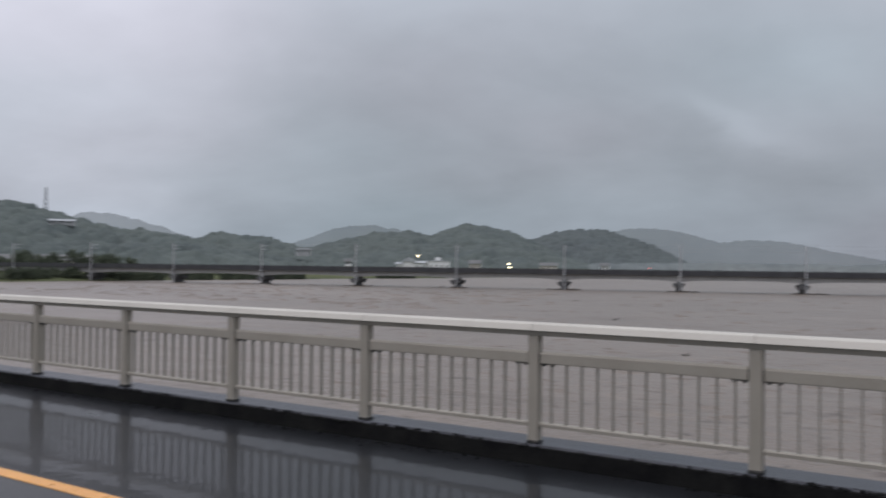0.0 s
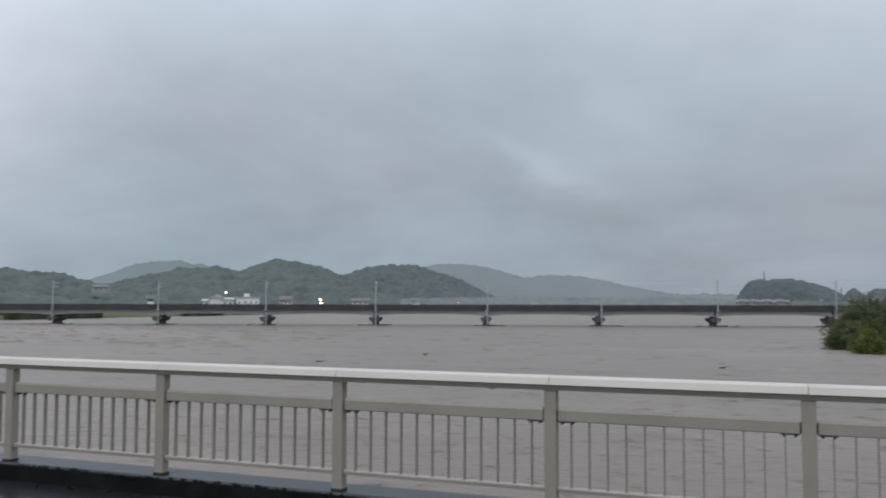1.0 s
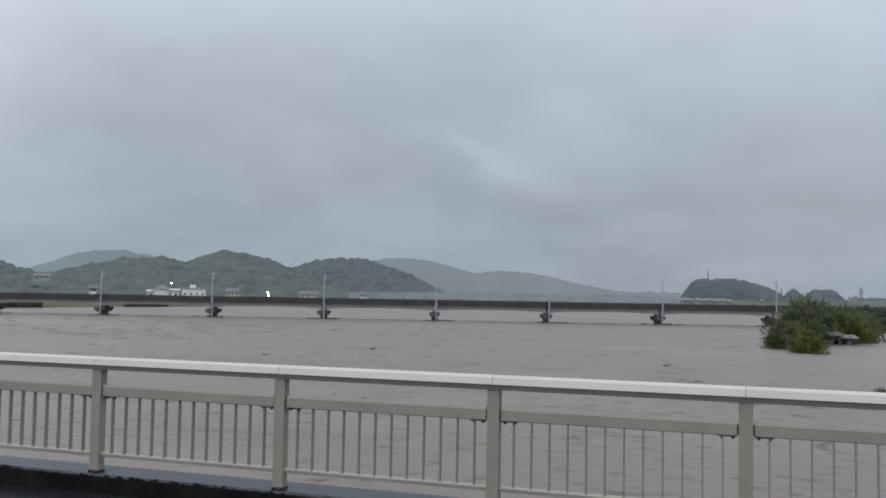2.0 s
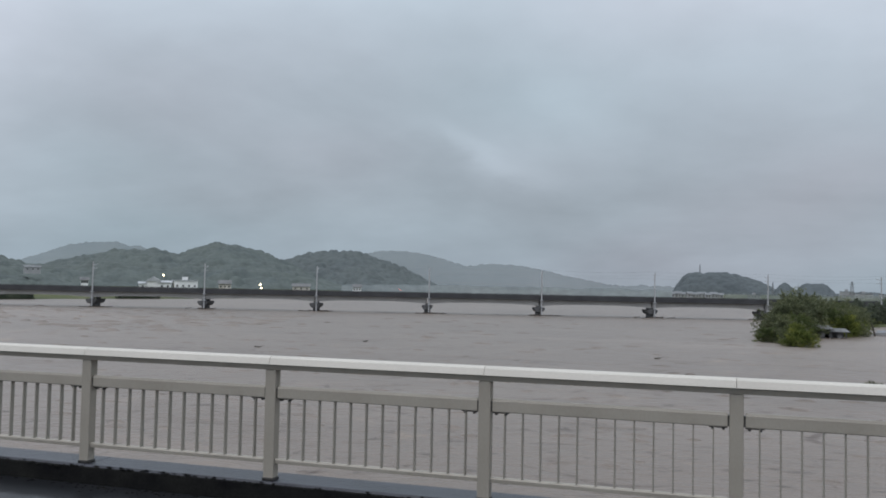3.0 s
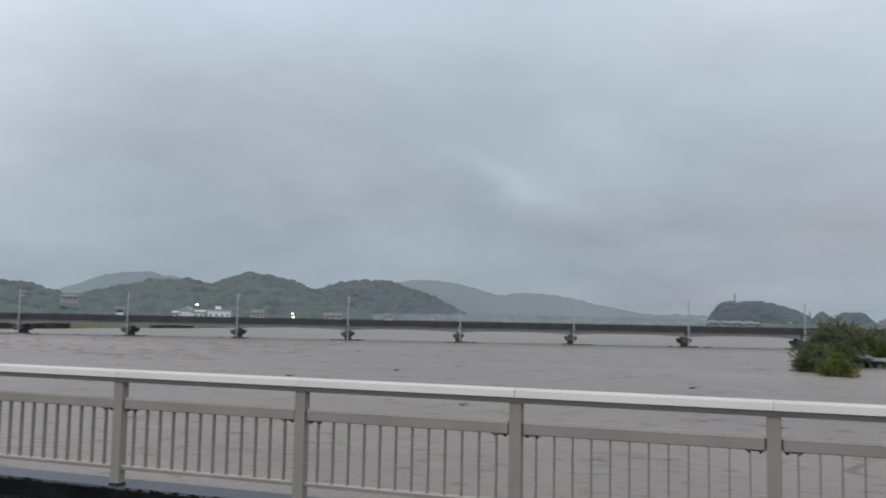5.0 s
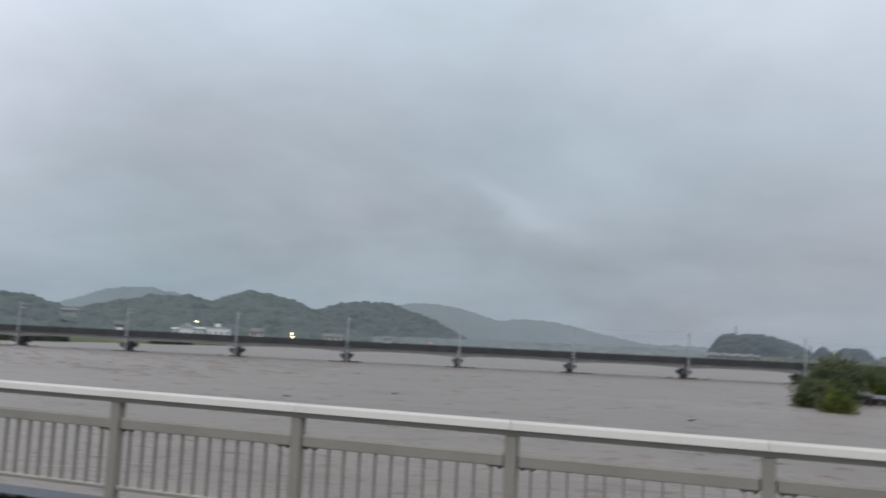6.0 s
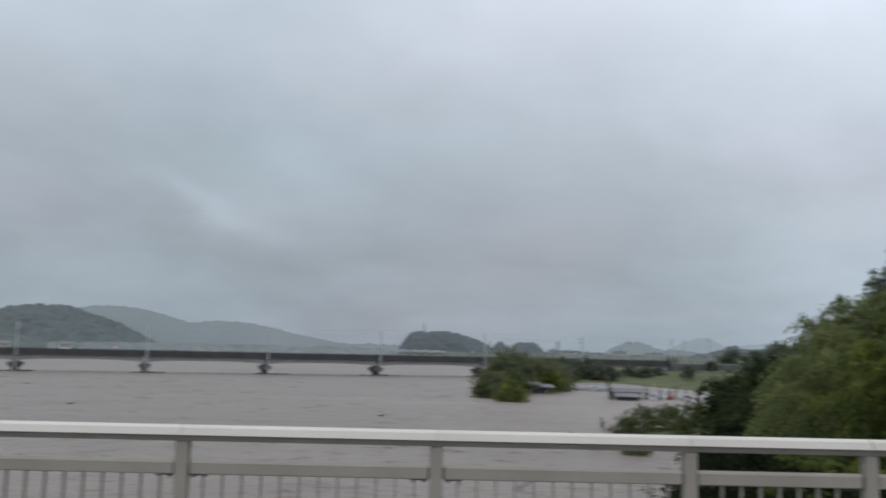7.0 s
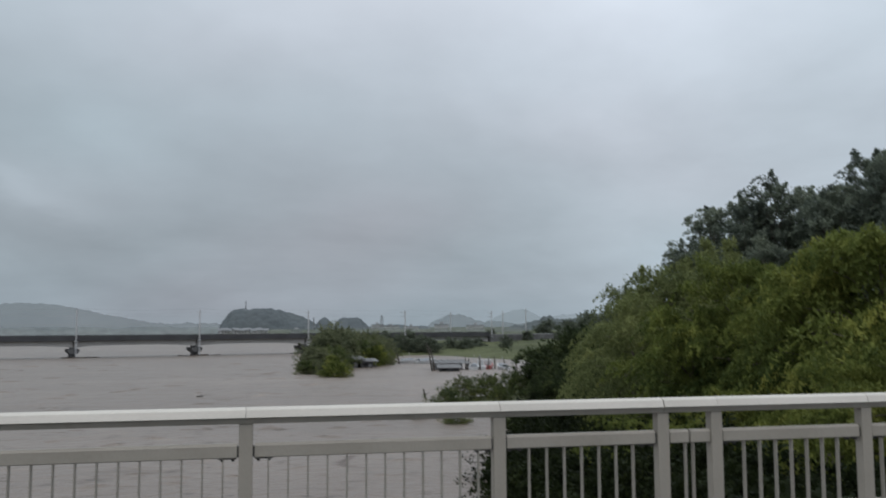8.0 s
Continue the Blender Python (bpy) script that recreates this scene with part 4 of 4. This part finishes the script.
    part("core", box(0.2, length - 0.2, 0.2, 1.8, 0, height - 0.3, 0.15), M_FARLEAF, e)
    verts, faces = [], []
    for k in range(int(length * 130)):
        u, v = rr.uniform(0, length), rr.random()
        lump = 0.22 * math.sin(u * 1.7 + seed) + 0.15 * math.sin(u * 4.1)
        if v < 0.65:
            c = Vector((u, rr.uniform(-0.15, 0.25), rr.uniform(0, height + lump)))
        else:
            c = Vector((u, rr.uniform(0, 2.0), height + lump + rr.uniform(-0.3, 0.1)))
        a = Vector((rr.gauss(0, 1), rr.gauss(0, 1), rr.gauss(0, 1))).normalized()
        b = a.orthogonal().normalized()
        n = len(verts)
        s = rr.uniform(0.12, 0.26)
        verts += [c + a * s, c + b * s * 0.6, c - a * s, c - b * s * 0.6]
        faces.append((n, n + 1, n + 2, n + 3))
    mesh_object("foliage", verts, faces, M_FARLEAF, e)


hedge(-196.5, 136, -192.5, 148, 2.6, 1)
hedge(-192.6, 152, -190.0, 163, 2.5, 2)
hedge(-189.4, 165, -183.6, 194, 2.4, 3)
hedge(-177.5, 222, -173.2, 238, 2.2, 4)

# the flooded islet of bushes
isle_leaf = (M_ISLELEAF, M_WILLOW, M_ISLELEAF, M_BUSHLEAF)
isle = [tree("islet_bush", 111 + k, 5.0, 2.9, 16000, 0.21, isle_leaf[k], "rounded green bush standing in flood water", 0.0, 26, 0.2, 0.6, 0.0, 0.38, "bush")
        for k in range(4)]
IZ = WATER - 0.2
stand(isle, [
    (3, 5.7, 104.6, IZ, 0.36), (0, 6.9, 104.0, IZ, 0.32), (1, 8.3, 97.6, IZ, 0.40), (1, 9.3, 96.8, IZ, 0.34), (2, 7.6, 101.5, IZ, 0.34),
    (0, 6.6, 112, IZ, 0.60), (2, 8.2, 108, IZ, 0.56), (1, 9.0, 106, IZ, 0.46), (0, 7.9, 116, IZ, 0.86), (2, 9.9, 119, IZ, 1.04),
    (3, 9.6, 112, IZ, 0.64), (0, 12.6, 127, IZ, 0.98), (2, 11.4, 130, IZ, 1.12), (3, 14.8, 127, IZ, 0.74),
    (1, 17.0, 125.0, IZ, 0.60), (0, 17.8, 129, IZ, 0.74), (2, 18.4, 134, IZ, 0.70), (1, 20.2, 137, IZ, 0.46), (3, 17.4, 140, IZ, 0.82),
    (0, 14.6, 138, IZ, 0.95), (2, 20.8, 146, IZ, 0.64), (0, 22.6, 156, IZ, 0.70), (2, 19.6, 152, IZ, 0.86), (1, 24.4, 163, IZ, 0.48), (0, 15.8, 132, IZ, 0.86), (2, 18.6, 143, IZ, 0.92)],
    "bushes of the flooded islet")

# far bank trees: left bank beyond and below the railway, far shore, levee
rng = random.Random(9)
spots = []
for i in range(44):
    y = 108 + i * 2.6 + rng.uniform(-1, 1)
    spots.append((i % 2, -198 - max(0, (160 - y)) * 0.12 - rng.uniform(0, 4), y, WATER + 0.1, rng.uniform(0.36, 0.46)))
for i in range(14):
    spots.append((i % 2, -226 - rng.uniform(0, 36), 128 + i * 3.6 + rng.uniform(-2, 2), WATER + 1.2, rng.uniform(0.6, 0.9)))
for i in range(9):
    spots.append((i % 2, 27 + i * 2.6 + rng.uniform(-1, 1), 173 + i * 1.2 + rng.uniform(-2, 4), WATER + 0.2, rng.uniform(0.28, 0.5)))
for x, y, s in ((20, 172, 0.66), (22.5, 174, 0.56), (25, 176, 0.64), (28, 177, 0.52), (31, 178, 0.58), (34, 179, 0.45), (36, 178, 0.3), (52, 208, 0.35), (58, 212, 0.42), (66, 206, 0.35), (80, 232, 0.7), (88, 238, 0.7), (70, 190, 0.5), (94, 236, 1.0),
                (50, 170, 0.35), (104, 232, 1.2), (60, 150, 0.55), (80, 200, 0.8), (92, 214, 0.9)):
    spots.append((len(spots) % 2, x, y, bank_level(x, y) - 0.2, s))
stand(far_trees, spots, "trees on the far banks")


# ---------------------------------------------------------------- far buildings
def house(az, r, w, d, h, roof_h, wall, roof, label, base=-3.4, turn=0.0, flat=False, windows=3):
    x, y = polar(az, r)
    e = empty("house", pose(x, y, base, 0, 0, -az + turn), label, "house", "houses beyond the river")
    part("wall", box(-w / 2, w / 2, -d / 2, d / 2, -1.0, h), wall, e)
    if flat:
        part("roof", box(-w / 2 - 0.3, w / 2 + 0.3, -d / 2 - 0.3, d / 2 + 0.3, h, h + 0.5), roof, e)
        part("stair_head", box(-1.2, 1.2, -1.0, 1.0, h + 0.5, h + 2.0), wall, e)
    else:
        part("roof", prism([(-d / 2 - 0.6, h - 0.1), (0, h + roof_h), (d / 2 + 0.6, h - 0.1), (d / 2 + 0.6, h - 0.3), (-d / 2 - 0.6, h - 0.3)],
                           -w / 2 - 0.5, w / 2 + 0.5), roof, e)
    for k in range(windows):
        wx = (k + 0.5) / windows * w - w / 2
        win = part("window", box(wx - 0.4, wx + 0.4, -d / 2 - 0.06, -d / 2 + 0.02, h * 0.45, h * 0.45 + 0.9), M_GLASSY, e)
    return e


house(-35.72, 430, 7, 5.6, 4.9, 1.9, M_WHITEWALL, M_PALEROOF, "white gabled house with a pale roof", -3.0, 88, False, 2)
house(-35.05, 429, 5.4, 6, 4.2, 0.8, M_WHITEWALL, M_PALEROOF, "lower white wing beside a gabled house", -3.0, 0, False, 2)
house(-36.35, 432, 3.4, 5, 3.6, 0.7, M_WHITEWALL, M_PALEROOF, "small white outbuilding near the bank", -3.0, 0, False, 1)
house(-33.85, 430, 10.6, 8, 4.9, 0, M_WHITEWALL, M_PALEROOF, "white flat-roofed building near the bank", -3.0, 8, True, 4)
house(-31.4, 470, 6, 6, 3.6, 1.8, M_CREAM, M_ROOF, "grey-roofed cottage under the hill", -2.6)
house(-26.6, 520, 10, 7, 3.2, 1.6, M_CREAM, M_ROOF, "low cottage at the foot of the hill", -3.0)
house(-23.0, 540, 5, 5, 3.4, 1.6, M_WHITEWALL, M_ROOF, "tiny white house at the hill foot", -3.0)
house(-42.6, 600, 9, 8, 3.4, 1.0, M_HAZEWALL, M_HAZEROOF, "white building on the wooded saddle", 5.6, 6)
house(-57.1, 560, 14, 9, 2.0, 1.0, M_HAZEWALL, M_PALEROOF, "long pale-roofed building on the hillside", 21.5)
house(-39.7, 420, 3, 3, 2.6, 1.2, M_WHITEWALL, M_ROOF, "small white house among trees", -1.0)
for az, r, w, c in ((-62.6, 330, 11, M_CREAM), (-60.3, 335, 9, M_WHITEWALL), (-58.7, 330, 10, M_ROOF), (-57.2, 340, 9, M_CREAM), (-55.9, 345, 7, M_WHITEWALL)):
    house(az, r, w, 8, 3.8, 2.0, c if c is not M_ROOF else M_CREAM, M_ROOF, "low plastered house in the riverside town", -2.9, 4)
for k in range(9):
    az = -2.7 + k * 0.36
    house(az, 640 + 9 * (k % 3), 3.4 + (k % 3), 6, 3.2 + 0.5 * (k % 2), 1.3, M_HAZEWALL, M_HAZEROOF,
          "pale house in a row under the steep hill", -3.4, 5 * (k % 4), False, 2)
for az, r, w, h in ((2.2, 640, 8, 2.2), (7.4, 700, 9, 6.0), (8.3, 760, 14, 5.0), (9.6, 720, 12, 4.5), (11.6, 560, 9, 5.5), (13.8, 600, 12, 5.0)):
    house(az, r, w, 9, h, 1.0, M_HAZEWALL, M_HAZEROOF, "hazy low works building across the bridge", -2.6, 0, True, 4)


def light_pole(az, r, z, base, glow, label):
    x, y = polar(az, r)
    e = empty("street_lamp", pose(x, y, base, 0, 0, -az), label, "lamp", "lamps on the far bank")
    bm = bmesh.new()
    add_tube(bm, (0, 0, -1), (0, 0, z - base), 0.10, 0.07, 8)
    add_tube(bm, (0, 0, z - base), (0, -0.9, z - base + 0.15), 0.05, 0.05, 6)
    part("pole", bm, M_STEEL, e)
    bm = bmesh.new()
    r2 = bmesh.ops.create_uvsphere(bm, u_segments=10, v_segments=6, radius=0.34 if glow is M_WARMLAMP else 0.18)
    bmesh.ops.translate(bm, vec=(0, -1.0, z - base + 0.1), verts=r2["verts"])
    part("lamp_head", bm, glow, e, "glowing lamp head")


light_pole(-35.15, 422, 4.3, -3.0, M_WARMLAMP, "lit lamp above the white houses")
light_pole(-29.2, 410, 0.9, -3.0, M_WARMLAMP, "lit lamp low on the far bank")
light_pole(-29.15, 405, -0.6, -3.0, M_WARMLAMP, "second lit lamp low on the bank")
light_pole(-20.2, 430, -0.4, -3.0, M_REDLAMP, "small red signal lamp on the bank")


def lattice_tower(az, r, base, h, w, label, name="lattice_tower"):
    x, y = polar(az, r)
    e = empty(name, pose(x, y, base, 0, 0, 20), label, "tower", "towers on the skyline")
    legs = [(-1, -1), (1, -1), (1, 1), (-1, 1)]
    for sx, sy in legs:
        bm = bmesh.new()
        add_tube(bm, (sx * w, sy * w, -2), (sx * w * 0.2, sy * w * 0.2, h), 0.32, 0.22, 5)
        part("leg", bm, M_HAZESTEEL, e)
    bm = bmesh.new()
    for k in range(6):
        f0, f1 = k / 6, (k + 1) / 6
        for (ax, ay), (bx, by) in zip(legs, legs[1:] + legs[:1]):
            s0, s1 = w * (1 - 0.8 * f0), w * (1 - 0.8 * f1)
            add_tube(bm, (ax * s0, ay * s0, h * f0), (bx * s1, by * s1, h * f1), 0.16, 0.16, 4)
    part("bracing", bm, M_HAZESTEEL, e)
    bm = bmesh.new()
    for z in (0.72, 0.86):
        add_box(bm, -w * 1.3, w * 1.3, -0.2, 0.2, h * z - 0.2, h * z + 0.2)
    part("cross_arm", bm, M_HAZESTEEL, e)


lattice_tower(-1.0, 1146, 21.0, 15, 0.9, "thin mast tower on top of the steep hill")
lattice_tower(-58.0, 640, 34, 15, 0.9, "faint pylon rising over the wooded hill")
lattice_tower(7.7, 690, -3, 14, 1.6, "hazy power pylon behind the railway")
lattice_tower(3.3, 980, -4, 17, 1.0, "small pylon on the hill shoulder")


def roadside_pole(az, r, base, h, label):
    x, y = polar(az, r)
    e = empty("utility_pole", pose(x, y, base), label, "pole", "poles beyond the levee")
    bm = bmesh.new()
    add_tube(bm, (0, 0, -1), (0, 0, h), 0.22, 0.15, 8)
    part("shaft", bm, M_POLE, e)
    part("cross_arm", box(-0.9, 0.9, -0.06, 0.06, h - 1.0, h - 0.85), M_STEEL, e)


roadside_pole(12.2, 320, -2, 9, "utility pole behind the levee")
roadside_pole(15.6, 300, -2, 9, "utility pole behind the levee")
roadside_pole(17.1, 310, -2, 10, "utility pole behind the levee")


# ---------------------------------------------------------------- the drowned boat yard
def shed(x, y, w, d, h, roof, label, turn=0.0):
    e = empty("shed", pose(x, y, WATER - 0.4, 0, 0, turn), label, "shed", "flooded sheds")
    for sx in (-1, 1):
        for sy in (-1, 1):
            part("post", box(sx * (w / 2 - 0.1) - 0.07, sx * (w / 2 - 0.1) + 0.07, sy * (d / 2 - 0.1) - 0.07, sy * (d / 2 - 0.1) + 0.07, -1, h), M_DARKWOOD, e)
    part("back_wall", box(-w / 2, w / 2, d / 2 - 0.08, d / 2, -1, h - 0.05), M_DARKWOOD, e)
    part("side_wall", box(-w / 2, -w / 2 + 0.08, -d / 2 + 0.2, d / 2 - 0.1, -1, h - 0.05), M_DARKWOOD, e)
    part("front_panel", box(-w * 0.12, w * 0.18, -d / 2, -d / 2 + 0.06, -1, h * 0.75), M_DARKWOOD, e)
    bm = prism([(-d / 2 - 0.4, h), (-d / 2 - 0.4, h + 0.08), (d / 2 + 0.3, h + 0.42), (d / 2 + 0.3, h + 0.34)], -w / 2 - 0.3, w / 2 + 0.3)
    top = part("roof", bm, roof, e)
    for k in range(int(w / 0.9)):
        xx = -w / 2 + 0.45 + k * 0.9
        part("roof_rib", prism([(-d / 2 - 0.4, h + 0.08), (-d / 2 - 0.4, h + 0.13), (d / 2 + 0.3, h + 0.47), (d / 2 + 0.3, h + 0.42)], xx - 0.03, xx + 0.03), roof, top)
    return e


shed(13.2, 120.4, 2.3, 2.2, 1.6, M_ROOF, "flooded dark shed with a grey flat roof")
shed(15.3, 120.6, 2.0, 2.0, 1.25, M_ROOF, "low dark hut sunk in flood water", 6)
shed(25.4, 111.0, 4.4, 3.0, 1.25, M_ROOF, "long dark shed standing in flood water", 4)
shed(24.2, 106.0, 2.6, 2.0, 0.85, M_ROOF, "flooded shed with a dull metal roof", -8)


def boat(x, y, length, hull, label, turn, cabin=True, pole=0.0):
    e = empty("boat", pose(x, y, WATER - 0.12, 0, rng.uniform(-3, 3), turn), label, "boat", "boats adrift at the yard")
    bm = bmesh.new()
    rings = []
    w = length * 0.17
    for k in range(9):
        u = k / 8
        half = w * (1 - max(0, (u - 0.45) / 0.55) ** 2.2)
        sheer = 0.55 + 0.35 * u ** 2
        xx = (u - 0.5) * length
        rings.append([bm.verts.new(p) for p in ((xx, -half, sheer), (xx, -half * 0.75, 0.05), (xx, 0, -0.2), (xx, half * 0.75, 0.05), (xx, half, sheer))])
    for a, b in zip(rings, rings[1:]):
        for i in range(4):
            bm.faces.new((a[i], a[i + 1], b[i + 1], b[i]))
        bm.faces.new((a[4], a[0], b[0], b[4]))
    bm.faces.new(rings[0])
    bmesh.ops.remove_doubles(bm, verts=bm.verts, dist=0.001)
    part("hull", bm, hull, e)
    if cabin:
        bm = box(-length * 0.16, length * 0.10, -w * 0.6, w * 0.6, 0.6, 1.35, 0.06)
        house_ob = part("cabin", bm, M_HULL, e)
        part("windscreen", box(length * 0.10, length * 0.11, -w * 0.5, w * 0.5, 0.95, 1.25), M_GLASSY, house_ob)
    else:
        bm = prism([(-w * 0.8, 0.62), (-w * 0.4, 0.95), (w * 0.4, 0.95), (w * 0.8, 0.62)], -length * 0.35, length * 0.2)
        part("cover", bm, M_BLUETARP, e, "blue-grey tarpaulin cover")
    if pole:
        bm = bmesh.new()
        add_tube(bm, (0, 0, 0.6), (0.1, 0, pole), 0.05, 0.03, 6)
        part("mast", bm, M_POLE, e)
    return e


boat(23.2, 132, 3.6, M_HULL, "white boat pushed against another", -8, False, 2.0)
boat(25.8, 131, 3.6, M_HULL, "white open boat under a tarpaulin", 20, False, 1.6)
boat(28.4, 109.4, 4.0, M_HULL, "white boat beside the long shed", 74, False, 2.2)
boat(29.7, 111.0, 3.8, M_HULL, "white boat moored bow outwards", 82, True, 2.0)
boat(31.0, 111.5, 3.8, M_REDPAINT, "faded red boat with a white cabin", 66, True, 1.8)
boat(32.0, 108.0, 3.4, M_HULL, "small white boat by the bushes", 95, False, 1.9)
boat(28.0, 118, 4.0, M_HULL, "white boat behind the long shed", 84, False, 1.7)


def snag(x, y, h, lean, turn, label):
    e = empty("leaning_pole", pose(x, y, WATER - 0.6, 0, 0, turn), label, "pole", "leaning poles in the flood")
    bm = bmesh.new()
    add_tube(bm, (0, 0, -0.5), (-lean * 0.5, 0, h * 0.55), 0.13, 0.10, 7)
    add_tube(bm, (-lean * 0.5, 0, h * 0.55), (-lean, 0.1, h), 0.10, 0.05, 7)
    part("shaft", bm, M_DRIFT, e)
    bm = bmesh.new()
    add_tube(bm, (-lean * 0.6, 0, h * 0.62), (-lean * 0.6 + 0.4, 0.2, h * 0.8), 0.04, 0.02, 5)
    part("stub", bm, M_DRIFT, e)


snag(21.6, 130, 2.9, 0.9, 0, "dark broken pole leaning out of the flood")
snag(22.4, 107.4, 4.4, 0.95, 0, "tall thin pole leaning over the water")
snag(22.9, 108.2, 3.9, 0.9, 6, "thin pole leaning beside a taller one")
for k, (x, y, h) in enumerate(((27.6, 110.6, 2.3), (28.2, 112.0, 2.0), (29.2, 109.0, 2.5), (30.4, 109.6, 2.1), (31.6, 110.2, 2.4), (33.0, 111, 2.0), (35.2, 112, 1.8))):
    snag(x, y, h, 0.12 * (-1) ** k, 0, "pale mooring stake among the boats")
snag(13.3, 64, 1.4, 0.2, 0, "thin stake standing in the flood")


# ---------------------------------------------------------------- broken water
def river_waves():
    """Short standing waves of the current, thickest downstream of the far piers."""
    rr = random.Random(77)
    verts, faces = [], []

    def crest(x, y, length, height, turn):
        ca, sa = math.cos(turn), math.sin(turn)
        n0 = len(verts)
        rows = 7
        for i in range(rows):
            u = i / (rows - 1) * 2 - 1
            swell = 1 - u * u
            bend = 0.25 * math.sin(u * 2.4 + x) * length * 0.2
            for v, h in ((-2.0, 0), (-0.9, 0.45), (-0.25, 0.95), (0.2, 0.9), (1.2, 0.4), (3.0, 0)):
                px, py = u * length / 2, v * height * 1.7 * (0.3 + 0.7 * swell) + bend
                verts.append((x + px * ca - py * sa, y + px * sa + py * ca, WATER - 0.07 + height * h * swell))
        for i in range(rows - 1):
            for j in range(5):
                a = n0 + i * 6 + j
                faces.append((a, a + 6, a + 7, a + 1))

    for k in range(320):
        y = 22 * (150 / 22) ** rr.random()
        x = rr.uniform(-0.95 * y - 4, min(0.2 * y, 8))
        crest(x, y, rr.uniform(0.8, 2.6) * (0.6 + y / 110), rr.uniform(0.10, 0.17) * (0.75 + y / 170), rr.gauss(0.05, 0.25))
    for k in range(190):
        y = rr.uniform(78, 142)
        x = rr.uniform(-160, -62)
        crest(x, y, rr.uniform(1.6, 7.0), rr.uniform(0.22, 0.46), rr.gauss(0.12, 0.2))
    ob = mesh_object("river_waves", verts, faces, M_WATER, smooth=True)
    tagged(ob, "short muddy standing waves on the flood", "water", kind="stuff")


river_waves()

# ---------------------------------------------------------------- drift and foam
def drift(x, y, length, turn, seed):
    r = random.Random(seed)
    e = empty("driftwood", pose(x, y, WATER + 0.03, 0, 0, turn), "dark wet branch floating on the flood", "driftwood", "floating branches")
    bm = bmesh.new()
    pts = [Vector((length * (k / 4 - 0.5), r.uniform(-0.1, 0.1) * length * 0.3, r.uniform(-0.02, 0.05))) for k in range(5)]
    for k in range(4):
        add_tube(bm, pts[k], pts[k + 1], 0.07 - 0.012 * k, 0.058 - 0.012 * k, 6)
    part("branch", bm, M_DRIFT, e)
    bm = bmesh.new()
    for k in (1, 2, 3):
        add_tube(bm, pts[k], pts[k] + Vector((r.uniform(0.1, 0.4), r.uniform(-0.4, 0.4), r.uniform(0.02, 0.18))), 0.03, 0.01, 5)
    part("twigs", bm, M_DRIFT, e)


r7 = random.Random(7)
for k in range(4):
    yy = 45 + 60 * r7.random()
    drift(-yy * 0.75 + r7.random() * (yy * 0.75 + 5), yy, r7.uniform(0.4, 1.0), r7.uniform(-25, 25), k)


def wake(i):
    """Heaped foam and trapped drift on the water at a pier."""
    rr = random.Random(40 + i)
    m = RB @ Matrix.Translation((i * RB_SPAN, -2.6, 0))
    bm = bmesh.new()
    for k in range(16):
        x, y = rr.gauss(0.8, 1.5), -abs(rr.gauss(0, 0.5))
        add_tube(bm, (x - rr.uniform(0.3, 1.0), y, WATER + rr.uniform(0, 0.12)), (x + rr.uniform(0.3, 1.0), y + rr.uniform(-0.4, 0.4), WATER + rr.uniform(0, 0.3)),
                 rr.uniform(0.05, 0.12), 0.04, 5)
    me = bpy.data.meshes.new("drift_pile")
    bm.to_mesh(me)
    bm.free()
    me.materials.append(M_DRIFT)
    ob = new("drift_pile", me)
    ob.matrix_world = m
    tagged(ob, "dark tangle of drift caught on a pier", "driftwood", "drift on the piers", "stuff")


for i in range(0, 8):
    wake(i)
